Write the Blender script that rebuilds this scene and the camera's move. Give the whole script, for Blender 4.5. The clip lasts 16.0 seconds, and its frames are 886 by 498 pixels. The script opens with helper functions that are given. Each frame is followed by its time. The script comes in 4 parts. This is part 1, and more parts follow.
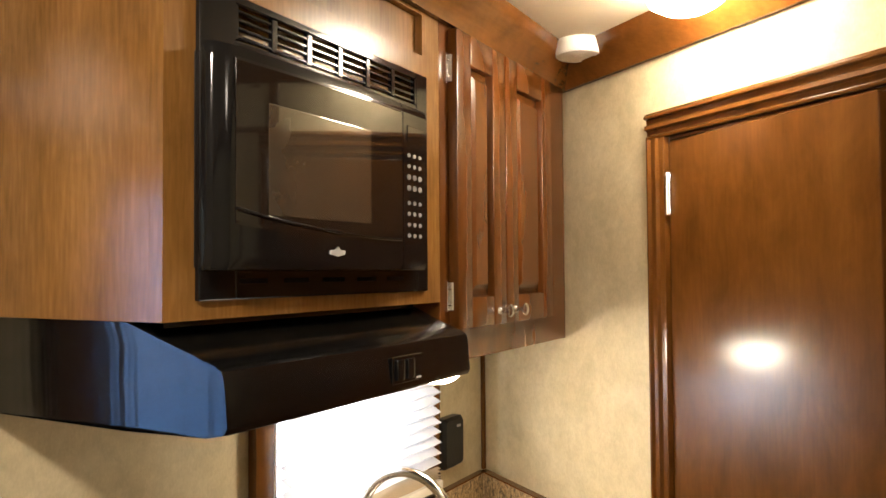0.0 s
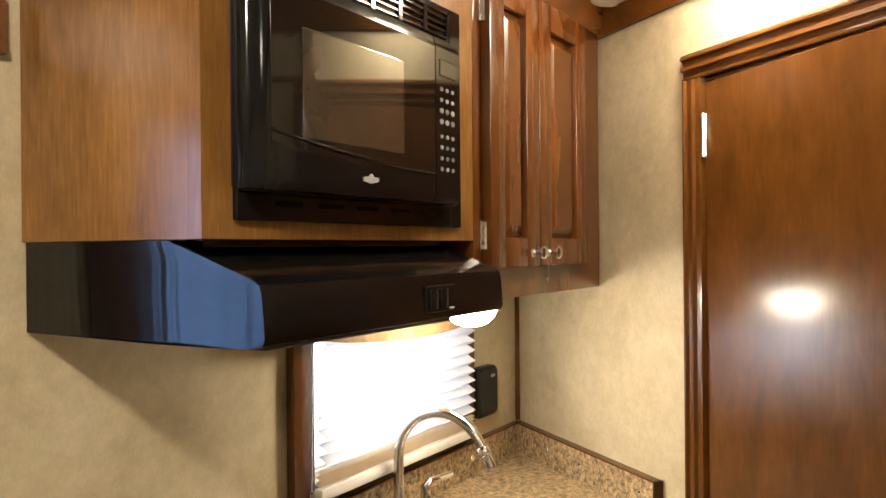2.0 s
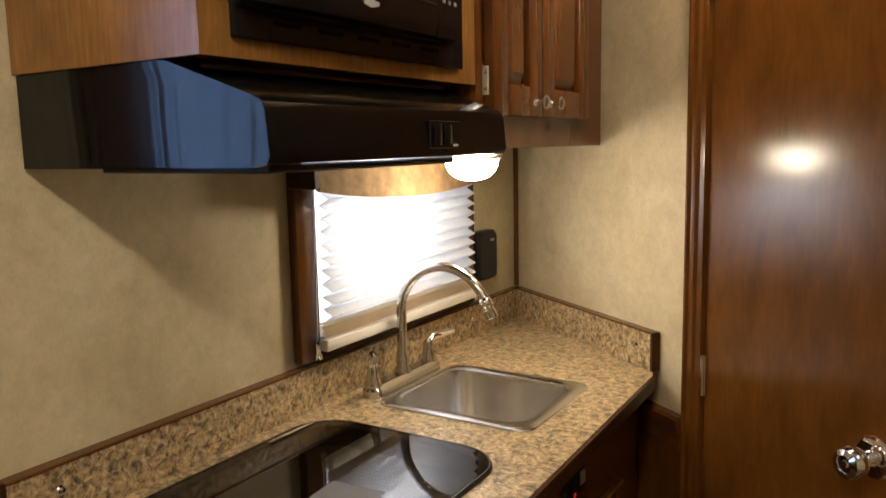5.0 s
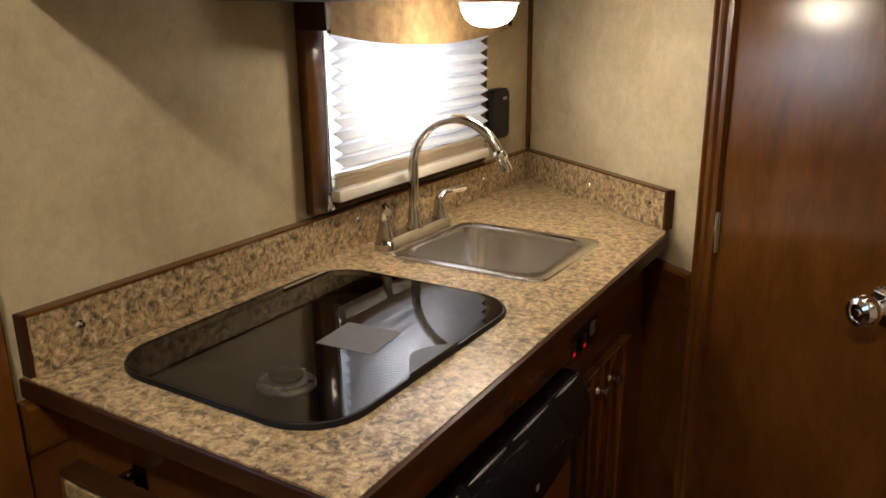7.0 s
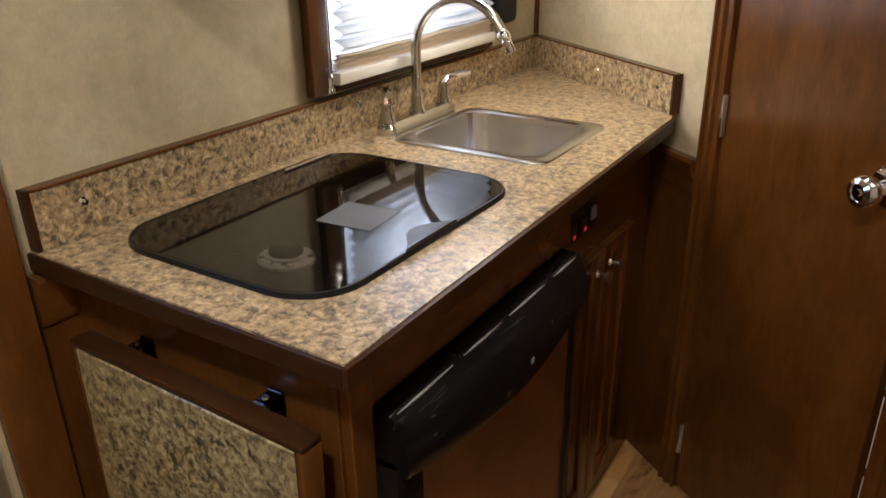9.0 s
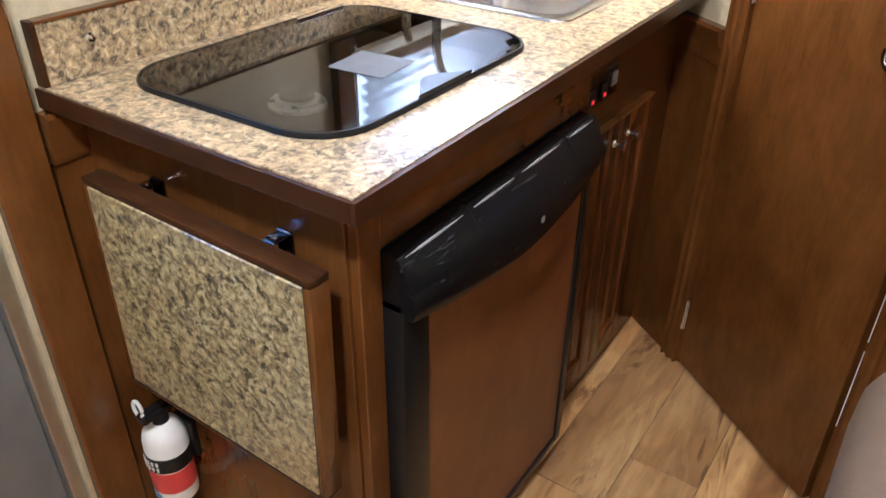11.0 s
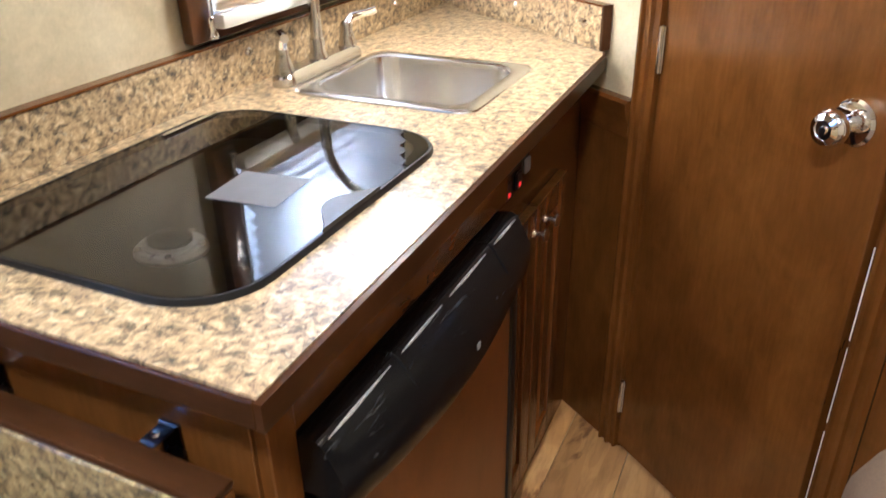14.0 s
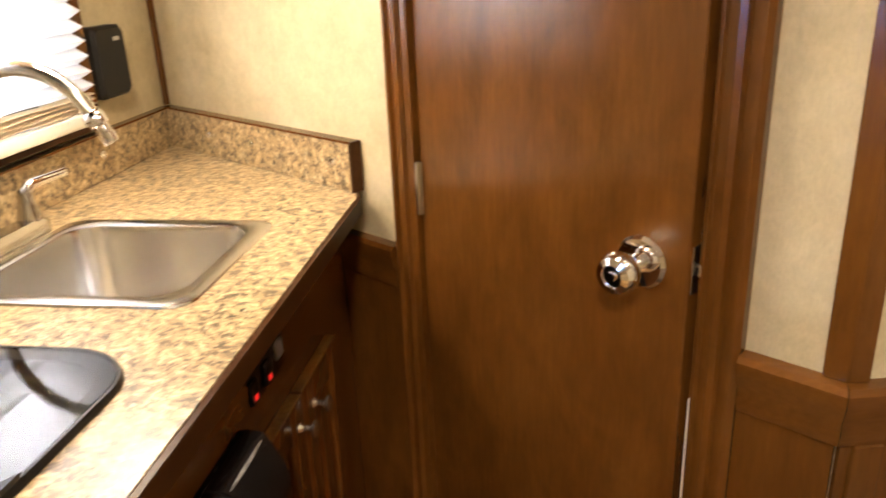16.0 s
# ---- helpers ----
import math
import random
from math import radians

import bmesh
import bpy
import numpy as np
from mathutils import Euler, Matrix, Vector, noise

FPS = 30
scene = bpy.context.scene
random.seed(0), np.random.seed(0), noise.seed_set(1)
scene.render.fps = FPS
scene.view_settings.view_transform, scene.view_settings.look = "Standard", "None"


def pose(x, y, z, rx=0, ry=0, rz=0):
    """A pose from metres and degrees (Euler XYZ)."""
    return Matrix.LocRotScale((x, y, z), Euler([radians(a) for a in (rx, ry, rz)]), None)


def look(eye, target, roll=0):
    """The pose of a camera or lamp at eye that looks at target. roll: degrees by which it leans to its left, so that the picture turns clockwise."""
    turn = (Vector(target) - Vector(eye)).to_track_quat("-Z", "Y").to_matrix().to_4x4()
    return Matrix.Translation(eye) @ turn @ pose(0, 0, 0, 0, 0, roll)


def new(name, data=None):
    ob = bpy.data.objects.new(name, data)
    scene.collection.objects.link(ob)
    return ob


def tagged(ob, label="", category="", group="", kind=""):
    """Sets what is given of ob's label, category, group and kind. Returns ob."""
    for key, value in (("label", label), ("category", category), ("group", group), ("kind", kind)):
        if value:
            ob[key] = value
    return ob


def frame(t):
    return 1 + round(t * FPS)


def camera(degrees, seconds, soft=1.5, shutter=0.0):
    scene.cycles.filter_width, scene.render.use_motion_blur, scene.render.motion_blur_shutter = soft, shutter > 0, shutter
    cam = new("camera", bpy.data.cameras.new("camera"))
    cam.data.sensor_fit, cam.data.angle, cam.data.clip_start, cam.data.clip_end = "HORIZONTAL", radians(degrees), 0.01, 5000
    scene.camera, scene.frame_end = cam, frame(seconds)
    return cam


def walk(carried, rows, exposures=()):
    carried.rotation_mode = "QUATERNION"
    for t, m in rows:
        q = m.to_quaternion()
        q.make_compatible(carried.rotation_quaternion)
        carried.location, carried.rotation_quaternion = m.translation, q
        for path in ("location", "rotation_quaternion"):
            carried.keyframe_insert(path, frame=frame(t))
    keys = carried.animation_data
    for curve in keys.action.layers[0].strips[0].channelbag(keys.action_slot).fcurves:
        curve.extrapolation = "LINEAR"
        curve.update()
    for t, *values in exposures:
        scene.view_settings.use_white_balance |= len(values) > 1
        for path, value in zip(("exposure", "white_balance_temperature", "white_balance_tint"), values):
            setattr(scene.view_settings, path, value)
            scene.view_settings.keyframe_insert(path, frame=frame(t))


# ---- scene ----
cam = camera(60.0, 16.0, shutter=0.4)
PATH = [
    (0, (0.989, 0.504, 1.547), (0.014, 2.249, 1.609), -0.4),
    (0.5, (0.989, 0.503, 1.533), (-0.015, 2.231, 1.6), -0.3),
    (1, (0.993, 0.502, 1.518), (-0.036, 2.216, 1.571), -0.5),
    (1.5, (0.997, 0.503, 1.504), (-0.052, 2.206, 1.53), -0.5),
    (2, (0.997, 0.498, 1.485), (-0.059, 2.196, 1.482), -0.5),
    (2.5, (1.002, 0.501, 1.469), (-0.064, 2.192, 1.435), -0.5),
    (3, (0.993, 0.5, 1.46), (-0.067, 2.194, 1.383), -1.1),
    (5.5, (0.974, 0.493, 1.383), (-0.059, 2.174, 1.05), -1.0),
    (6, (0.967, 0.491, 1.368), (-0.068, 2.153, 0.958), -0.8),
    (6.5, (0.963, 0.491, 1.353), (-0.057, 2.138, 0.853), -0.8),
    (7, (0.953, 0.494, 1.34), (-0.056, 2.124, 0.769), -0.6),
    (7.5, (0.955, 0.493, 1.329), (-0.057, 2.104, 0.712), -0.6),
    (8, (0.962, 0.493, 1.319), (-0.054, 2.081, 0.649), -0.5),
    (8.5, (0.967, 0.494, 1.313), (-0.039, 2.06, 0.58), -0.7),
    (9, (0.981, 0.492, 1.311), (-0.014, 2.025, 0.5), -1.0),
    (9.5, (0.99, 0.486, 1.297), (0.006, 1.995, 0.428), -0.8),
    (10, (0.994, 0.48, 1.281), (0.023, 1.959, 0.347), -0.0),
    (12.5, (0.975, 0.509, 1.247), (0.033, 1.843, 0.093), 0.1),
    (13, (0.953, 0.537, 1.264), (0.004, 1.965, 0.234), -0.4),
    (13.5, (0.92, 0.586, 1.26), (0.083, 2.094, 0.246), 0.5),
    (14, (0.866, 0.63, 1.263), (0.114, 2.229, 0.327), -1.2),
    (14.5, (0.823, 0.711, 1.265), (0.156, 2.377, 0.382), -2.1),
    (15, (0.796, 0.777, 1.273), (0.24, 2.508, 0.44), -2.8),
    (15.5, (0.808, 0.84, 1.272), (0.377, 2.635, 0.503), -2.8),
    (16, (0.848, 0.913, 1.261), (0.561, 2.761, 0.552), -2.5),
]
EXPOSURES = [(0.0, 0.27, 6250, 14), (3.0, 0.2, 6150, 14), (5.5, -0.4, 6350, 14), (6.5, -0.42, 6300, 14), (7.3, -0.4, 6100, 14), (8.0, -0.3, 5750, 14), (9.0, -0.1, 5450, 14), (10.0, 0.42, 5000, 14),
             (12.5, 1.72, 4550, 14), (13.0, 1.5, 4800, 14), (14.0, 1.15, 4950, 14), (15.0, 0.83, 5550, 14), (16.0, 0.82, 6500, 16)]
walk(cam, [(t, look(eye, target, roll)) for t, eye, target, roll in PATH],
     exposures=EXPOSURES)


# ---- world, sun, lamps ----
world = bpy.data.worlds.new("sky")
world.use_nodes = True
scene.world = world
wn = world.node_tree.nodes
sky = wn.new("ShaderNodeTexSky")
sky.sky_type = "NISHITA"
sky.sun_disc = False
sky.sun_elevation, sky.sun_rotation = radians(38), radians(60)
world.node_tree.links.new(sky.outputs[0], wn["Background"].inputs[0])
wn["Background"].inputs[1].default_value = 0.12
sun = new("sun", bpy.data.lights.new("sun", "SUN"))
sun.data.energy, sun.data.angle, sun.data.color = 2.5, radians(0.5), (1, 0.95, 0.88)
sun.matrix_world = look((6, 2, 8), (0, 1.8, 1.2))

WINDOW_W, DOME_E, CEIL_E, SIDE_FILL_E, ROOM_E = 3.2, 105.0, 95.0, 25.0, 330.0


def daylight(name, place, target, w, h, power, color):
    lamp = new(name, bpy.data.lights.new(name, "AREA"))
    lamp.data.shape, lamp.data.size, lamp.data.size_y = "RECTANGLE", w, h
    lamp.data.energy, lamp.data.color = power, color
    lamp.matrix_world = look(place, target)
    return lamp


daylight("window_daylight", (-0.05, 1.81, 1.25), (0.5, 1.81, 1.25), 0.17, 0.11, WINDOW_W, (0.93, 0.96, 1.0))

# ---- materials ----


def nodes_of(name):
    m = bpy.data.materials.new(name)
    m.use_nodes = True
    nt = m.node_tree
    return m, nt, nt.nodes["Principled BSDF"]


def coords(nt, scale=(1, 1, 1), turn=(0, 0, 0)):
    tc = nt.nodes.new("ShaderNodeTexCoord")
    mp = nt.nodes.new("ShaderNodeMapping")
    mp.inputs["Scale"].default_value = scale
    mp.inputs["Rotation"].default_value = turn
    nt.links.new(tc.outputs["Object"], mp.inputs["Vector"])
    return mp.outputs["Vector"]


def noise_tex(nt, vec, scale, detail=4, rough=0.55, distort=0.0):
    n = nt.nodes.new("ShaderNodeTexNoise")
    n.inputs["Scale"].default_value, n.inputs["Detail"].default_value = scale, detail
    n.inputs["Roughness"].default_value, n.inputs["Distortion"].default_value = rough, distort
    nt.links.new(vec, n.inputs["Vector"])
    return n.outputs["Fac"]


def ramp(nt, fac, stops):
    r = nt.nodes.new("ShaderNodeValToRGB")
    e = r.color_ramp.elements
    while len(e) < len(stops):
        e.new(0.5)
    for el, (p, c) in zip(e, stops):
        el.position, el.color = p, (*c, 1)
    nt.links.new(fac, r.inputs["Fac"])
    return r.outputs["Color"]


def mix(nt, a, b, fac, mode="MIX"):
    m = nt.nodes.new("ShaderNodeMix")
    m.data_type, m.blend_type = "RGBA", mode
    for sock, v in ((m.inputs[0], fac), (m.inputs[6], a), (m.inputs[7], b)):
        if isinstance(v, (int, float)):
            sock.default_value = v
        elif isinstance(v, tuple):
            sock.default_value = (*v, 1)
        else:
            nt.links.new(v, sock)
    return m.outputs[2]


def bump(nt, p, height, strength, distance=0.002):
    b = nt.nodes.new("ShaderNodeBump")
    b.inputs["Strength"].default_value, b.inputs["Distance"].default_value = strength, distance
    nt.links.new(height, b.inputs["Height"])
    nt.links.new(b.outputs["Normal"], p.inputs["Normal"])


def rough_range(nt, p, fac, lo, hi):
    m = nt.nodes.new("ShaderNodeMapRange")
    m.inputs[1].default_value, m.inputs[2].default_value = 0.3, 0.7
    m.inputs[3].default_value, m.inputs[4].default_value = lo, hi
    nt.links.new(fac, m.inputs[0])
    nt.links.new(m.outputs[0], p.inputs["Roughness"])


def wood(name, dark, mid, light, grain="z", rough=(0.2, 0.28), turn=0.0, streak=0.24, spec=0.5):
    """Stained, lacquered wood; the grain runs along one axis."""
    m, nt, p = nodes_of(name)
    long, across = 3.6, 10.0
    sc = {"x": (long, across, across), "y": (across, long, across), "z": (across, across, long)}[grain]
    v = coords(nt, sc, (0, 0, turn))
    sf = {"x": (6, 55, 55), "y": (55, 6, 55), "z": (55, 55, 6)}[grain]
    fine = noise_tex(nt, coords(nt, sf, (0, 0, turn)), 3.0, 3, 0.5, 0.1)
    broad = noise_tex(nt, v, 1.0, 3, 0.5, 0.3)
    blotch = noise_tex(nt, coords(nt, (1, 1, 0.6), (0, 0, turn)), 13.0, 5, 0.62, 0.5)
    c = ramp(nt, broad, [(0.15, dark), (0.5, mid), (0.85, light)])
    c = mix(nt, c, ramp(nt, fine, [(0.3, dark), (0.52, mid), (0.75, light)]), streak)
    c = mix(nt, c, ramp(nt, blotch, [(0.3, (0.78, 0.74, 0.7)), (0.7, (1.16, 1.13, 1.1))]), 1.0, "MULTIPLY")
    oi = nt.nodes.new("ShaderNodeObjectInfo")
    c = mix(nt, c, ramp(nt, oi.outputs["Random"], [(0, (0.9, 0.9, 0.9)), (1, (1.06, 1.05, 1.04))]), 1.0, "MULTIPLY")
    nt.links.new(c, p.inputs["Base Color"])
    p.inputs["Roughness"].default_value = rough[0]
    p.inputs["Specular IOR Level"].default_value = spec
    bump(nt, p, blotch, 0.02, 0.001)
    return m


def plain(name, color, rough, metal=0.0, vary=0.12, scale=30.0, relief=0.03, coat=0.0, spec=0.5):
    """A painted, moulded or metal surface with slight mottling and fine relief."""
    m, nt, p = nodes_of(name)
    f = noise_tex(nt, coords(nt), scale, 4)
    g = noise_tex(nt, coords(nt), scale * 6, 3)
    lo, hi = tuple(c * (1 - vary) for c in color), tuple(min(1, c * (1 + vary)) for c in color)
    nt.links.new(ramp(nt, f, [(0.3, lo), (0.7, hi)]), p.inputs["Base Color"])
    rough_range(nt, p, f, rough * 0.85, min(1, rough * 1.15))
    p.inputs["Metallic"].default_value = metal
    p.inputs["Coat Weight"].default_value = coat
    p.inputs["Specular IOR Level"].default_value = spec
    if relief:
        bump(nt, p, g, relief, 0.001)
    return m


WOOD_D, WOOD_M, WOOD_L = (0.078, 0.027, 0.005), (0.118, 0.045, 0.0085), (0.162, 0.066, 0.013)
WOOD_Z = wood("stained_wood_upright", WOOD_D, WOOD_M, WOOD_L, "z")
WOOD_Y = wood("stained_wood_long", WOOD_D, WOOD_M, WOOD_L, "y")
WOOD_X = wood("stained_wood_cross", WOOD_D, WOOD_M, WOOD_L, "x")
WOOD_S = wood("stained_wood_slanted", WOOD_D, WOOD_M, WOOD_L, "x", turn=radians(35.5))
PALE_Z = wood("honey_wood_upright", (0.135, 0.062, 0.013), (0.225, 0.108, 0.025), (0.33, 0.175, 0.048), "z", (0.27, 0.3), streak=0.4)
CAB_Z = wood("satin_wood_upright", (0.07, 0.022, 0.004), (0.105, 0.036, 0.0065), (0.145, 0.055, 0.01), "z", (0.26, 0.3), streak=0.12)
DARK_Y = wood("dark_wood_edge", (0.022, 0.009, 0.003), (0.042, 0.017, 0.0055), (0.075, 0.031, 0.01), "y", (0.32, 0.3), spec=0.12)
DARK_X = wood("dark_wood_edge_cross", (0.022, 0.009, 0.003), (0.042, 0.017, 0.0055), (0.075, 0.031, 0.01), "x", (0.32, 0.3), spec=0.12)


def wallpaper():
    m, nt, p = nodes_of("cream_wallpaper")
    v = coords(nt)
    soft = noise_tex(nt, v, 6.0, 5, 0.6, 0.4)
    thread = noise_tex(nt, coords(nt, (120, 120, 60)), 2.2, 3)
    c = ramp(nt, soft, [(0.28, (0.44, 0.368, 0.226)), (0.5, (0.53, 0.455, 0.293)), (0.72, (0.61, 0.535, 0.365))])
    c = mix(nt, c, ramp(nt, thread, [(0.35, (0.86, 0.86, 0.85)), (0.65, (1.04, 1.03, 1.02))]), 0.45, "MULTIPLY")
    patch = noise_tex(nt, v, 38.0, 4, 0.65, 0.3)
    c = mix(nt, c, ramp(nt, patch, [(0.35, (0.88, 0.88, 0.87)), (0.65, (1.05, 1.05, 1.04))]), 0.8, "MULTIPLY")
    nt.links.new(c, p.inputs["Base Color"])
    p.inputs["Roughness"].default_value = 0.62
    bump(nt, p, thread, 0.15, 0.0008)
    return m


def granite(name, gain=1.0, tint=(1, 1, 1), fleck=0.08):
    m, nt, p = nodes_of(name)
    v = coords(nt)
    warp = nt.nodes.new("ShaderNodeVectorMath")
    warp.operation = "ADD"
    wv = nt.nodes.new("ShaderNodeTexNoise")
    wv.inputs["Scale"].default_value = 45
    nt.links.new(v, wv.inputs["Vector"])
    sc = nt.nodes.new("ShaderNodeVectorMath")
    sc.operation = "SCALE"
    sc.inputs["Scale"].default_value = 0.02
    nt.links.new(wv.outputs["Color"], sc.inputs[0])
    nt.links.new(v, warp.inputs[0])
    nt.links.new(sc.outputs[0], warp.inputs[1])
    w = warp.outputs[0]
    big = noise_tex(nt, w, 62, 4, 0.62, 0.1)
    med = noise_tex(nt, w, 105, 4, 0.62, 0.3)
    fine = noise_tex(nt, w, 190, 3, 0.6)
    pale = noise_tex(nt, w, 70, 3, 0.6, 0.6)
    g = gain
    c = ramp(nt, med, [(0.3, (0.06 * g, 0.048 * g, 0.04 * g)), (0.39, (0.19 * g, 0.138 * g, 0.085 * g)),
                       (0.49, (0.35 * g, 0.258 * g, 0.15 * g)), (0.58, (0.46 * g, 0.355 * g, 0.22 * g)), (0.7, (0.62 * g, 0.52 * g, 0.36 * g))])
    c = mix(nt, c, ramp(nt, big, [(0.37, (fleck * 1.1, fleck, fleck * 0.95)), (0.465, (0.92, 0.92, 0.91)), (0.64, (1.1, 1.09, 1.06))]), 0.8, "MULTIPLY")
    c = mix(nt, c, (0.6 * g, 0.53 * g, 0.4 * g), ramp(nt, pale, [(0.6, (0, 0, 0)), (0.68, (0.6, 0.6, 0.6))]))
    c = mix(nt, c, ramp(nt, fine, [(0.34, (0.35, 0.34, 0.34)), (0.44, (1, 1, 1)), (0.7, (1.14, 1.14, 1.14))]), 0.42, "MULTIPLY")
    c = mix(nt, c, tint, 1.0, "MULTIPLY")
    nt.links.new(c, p.inputs["Base Color"])
    rough_range(nt, p, fine, 0.27, 0.4)
    p.inputs["Specular IOR Level"].default_value = 0.75
    bump(nt, p, fine, 0.05, 0.0008)
    return m


def planks_mat():
    m, nt, p = nodes_of("oak_vinyl_plank")
    oi = nt.nodes.new("ShaderNodeObjectInfo")
    tc = nt.nodes.new("ShaderNodeTexCoord")
    add = nt.nodes.new("ShaderNodeVectorMath")
    add.operation = "ADD"
    comb = nt.nodes.new("ShaderNodeCombineXYZ")
    mul = nt.nodes.new("ShaderNodeMath")
    mul.operation = "MULTIPLY"
    mul.inputs[1].default_value = 37.0
    nt.links.new(oi.outputs["Random"], mul.inputs[0])
    for i in range(3):
        nt.links.new(mul.outputs[0], comb.inputs[i])
    nt.links.new(tc.outputs["Object"], add.inputs[0])
    nt.links.new(comb.outputs[0], add.inputs[1])
    mp = nt.nodes.new("ShaderNodeMapping")
    mp.inputs["Scale"].default_value = (8, 1.5, 8)
    nt.links.new(add.outputs[0], mp.inputs["Vector"])
    v = mp.outputs["Vector"]
    rings = noise_tex(nt, v, 0.9, 2, 0.45, 0.8)
    wave = nt.nodes.new("ShaderNodeMath")
    wave.operation = "SINE"
    m2 = nt.nodes.new("ShaderNodeMath")
    m2.operation = "MULTIPLY"
    m2.inputs[1].default_value = 55.0
    nt.links.new(rings, m2.inputs[0])
    nt.links.new(m2.outputs[0], wave.inputs[0])
    fine = noise_tex(nt, v, 7.0, 5, 0.6)
    cloud = noise_tex(nt, v, 0.55, 3, 0.5, 0.8)
    knots = noise_tex(nt, v, 0.9, 4, 0.6, 2.6)
    c = ramp(nt, cloud, [(0.3, (0.25, 0.125, 0.042)), (0.46, (0.46, 0.26, 0.09)), (0.6, (0.6, 0.38, 0.155)), (0.75, (0.56, 0.4, 0.21))])
    c = mix(nt, c, ramp(nt, fine, [(0.32, (0.62, 0.56, 0.5)), (0.55, (1.02, 1.0, 0.98))]), 0.7, "MULTIPLY")
    c = mix(nt, c, ramp(nt, wave.outputs[0], [(0.0, (0.74, 0.68, 0.62)), (0.6, (1, 1, 1))]), 0.55, "MULTIPLY")
    c = mix(nt, c, ramp(nt, knots, [(0.33, (0.3, 0.2, 0.14)), (0.4, (1, 1, 1))]), 0.85, "MULTIPLY")
    c = mix(nt, c, ramp(nt, oi.outputs["Random"], [(0, (0.8, 0.8, 0.82)), (0.5, (1, 0.97, 0.92)), (1, (1.1, 1.08, 1.05))]), 1.0, "MULTIPLY")
    nt.links.new(c, p.inputs["Base Color"])
    rough_range(nt, p, fine, 0.32, 0.46)
    bump(nt, p, fine, 0.1, 0.001)
    return m


def emitter(name, color, strength, base=(0.9, 0.88, 0.82)):
    m, nt, p = nodes_of(name)
    p.inputs["Base Color"].default_value = (*base, 1)
    p.inputs["Emission Color"].default_value = (*color, 1)
    p.inputs["Emission Strength"].default_value = strength
    p.inputs["Roughness"].default_value = 0.3
    return m


def fabric(name, color, see_through=0.0, scale=900.0, print_depth=0.12):
    m, nt, p = nodes_of(name)
    f = noise_tex(nt, coords(nt), scale, 2)
    g = noise_tex(nt, coords(nt), 14 if print_depth < 0.2 else 38, 4)
    c = mix(nt, ramp(nt, g, [(0.3, tuple(x * (1 - print_depth) for x in color)), (0.7, color)]),
            ramp(nt, f, [(0.35, (0.86, 0.86, 0.86)), (0.65, (1.05, 1.05, 1.05))]), 0.6, "MULTIPLY")
    nt.links.new(c, p.inputs["Base Color"])
    p.inputs["Roughness"].default_value = 0.85
    bump(nt, p, f, 0.25, 0.0006)
    if see_through:
        tr = nt.nodes.new("ShaderNodeBsdfTranslucent")
        nt.links.new(c, tr.inputs["Color"])
        mx = nt.nodes.new("ShaderNodeMixShader")
        mx.inputs[0].default_value = see_through
        nt.links.new(p.outputs[0], mx.inputs[1])
        nt.links.new(tr.outputs[0], mx.inputs[2])
        nt.links.new(mx.outputs[0], nt.nodes["Material Output"].inputs["Surface"])
    return m


def glass(name, color, rough=0.0, ior=1.5):
    m, nt, p = nodes_of(name)
    p.inputs["Base Color"].default_value = (*color, 1)
    p.inputs["Roughness"].default_value = rough
    p.inputs["Transmission Weight"].default_value = 1.0
    p.inputs["IOR"].default_value = ior
    return m


def scuffed(name):
    """Black moulded plastic with long pale scuffs."""
    m, nt, p = nodes_of(name)
    f = noise_tex(nt, coords(nt, (60, 7, 30)), 2.4, 5, 0.62, 0.6)
    g = noise_tex(nt, coords(nt), 9, 3)
    c = ramp(nt, f, [(0.63, (0.006, 0.006, 0.0065)), (0.68, (0.05, 0.05, 0.05)), (0.74, (0.11, 0.11, 0.11))])
    c = mix(nt, (0.006, 0.006, 0.0065), c, ramp(nt, g, [(0.42, (0.0, 0.0, 0.0)), (0.6, (1, 1, 1))]))
    nt.links.new(c, p.inputs["Base Color"])
    p.inputs["Roughness"].default_value = 0.2
    p.inputs["Specular IOR Level"].default_value = 0.18
    bump(nt, p, noise_tex(nt, coords(nt), 400, 2), 0.06, 0.001)
    return m


def hood_paint():
    """Gloss black enamel on thin, slightly wavy sheet metal."""
    m, nt, p = nodes_of("black_enamel_sheet")
    v = coords(nt, (56, 4, 2.2))
    f = noise_tex(nt, v, 1.0, 1)
    g = noise_tex(nt, coords(nt), 60, 3)
    nt.links.new(ramp(nt, g, [(0.3, (0.003, 0.003, 0.003)), (0.7, (0.006, 0.0057, 0.0054))]), p.inputs["Base Color"])
    rough_range(nt, p, g, 0.13, 0.18)
    p.inputs["Specular IOR Level"].default_value = 0.36
    bump(nt, p, f, 0.2, 0.003)
    return m


PAPER = wallpaper()
GRANITE = granite("granite_laminate", 1.13, (1.0, 0.975, 0.88))
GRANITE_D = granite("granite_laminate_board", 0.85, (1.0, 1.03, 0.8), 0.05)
PLANK = planks_mat()
CEILING_M = plain("ceiling_vinyl", (0.62, 0.55, 0.42), 0.6, vary=0.05, scale=8, relief=0.1)
HOOD_M = hood_paint()
BLACK_GLOSS = plain("black_gloss_plastic", (0.006, 0.006, 0.0064), 0.1, vary=0.2, relief=0.0, spec=0.3)
BLACK_SATIN = plain("black_satin_plastic", (0.007, 0.007, 0.0074), 0.34, vary=0.25, relief=0.12, spec=0.3)
BLACK_WORN = scuffed("worn_black_plastic")
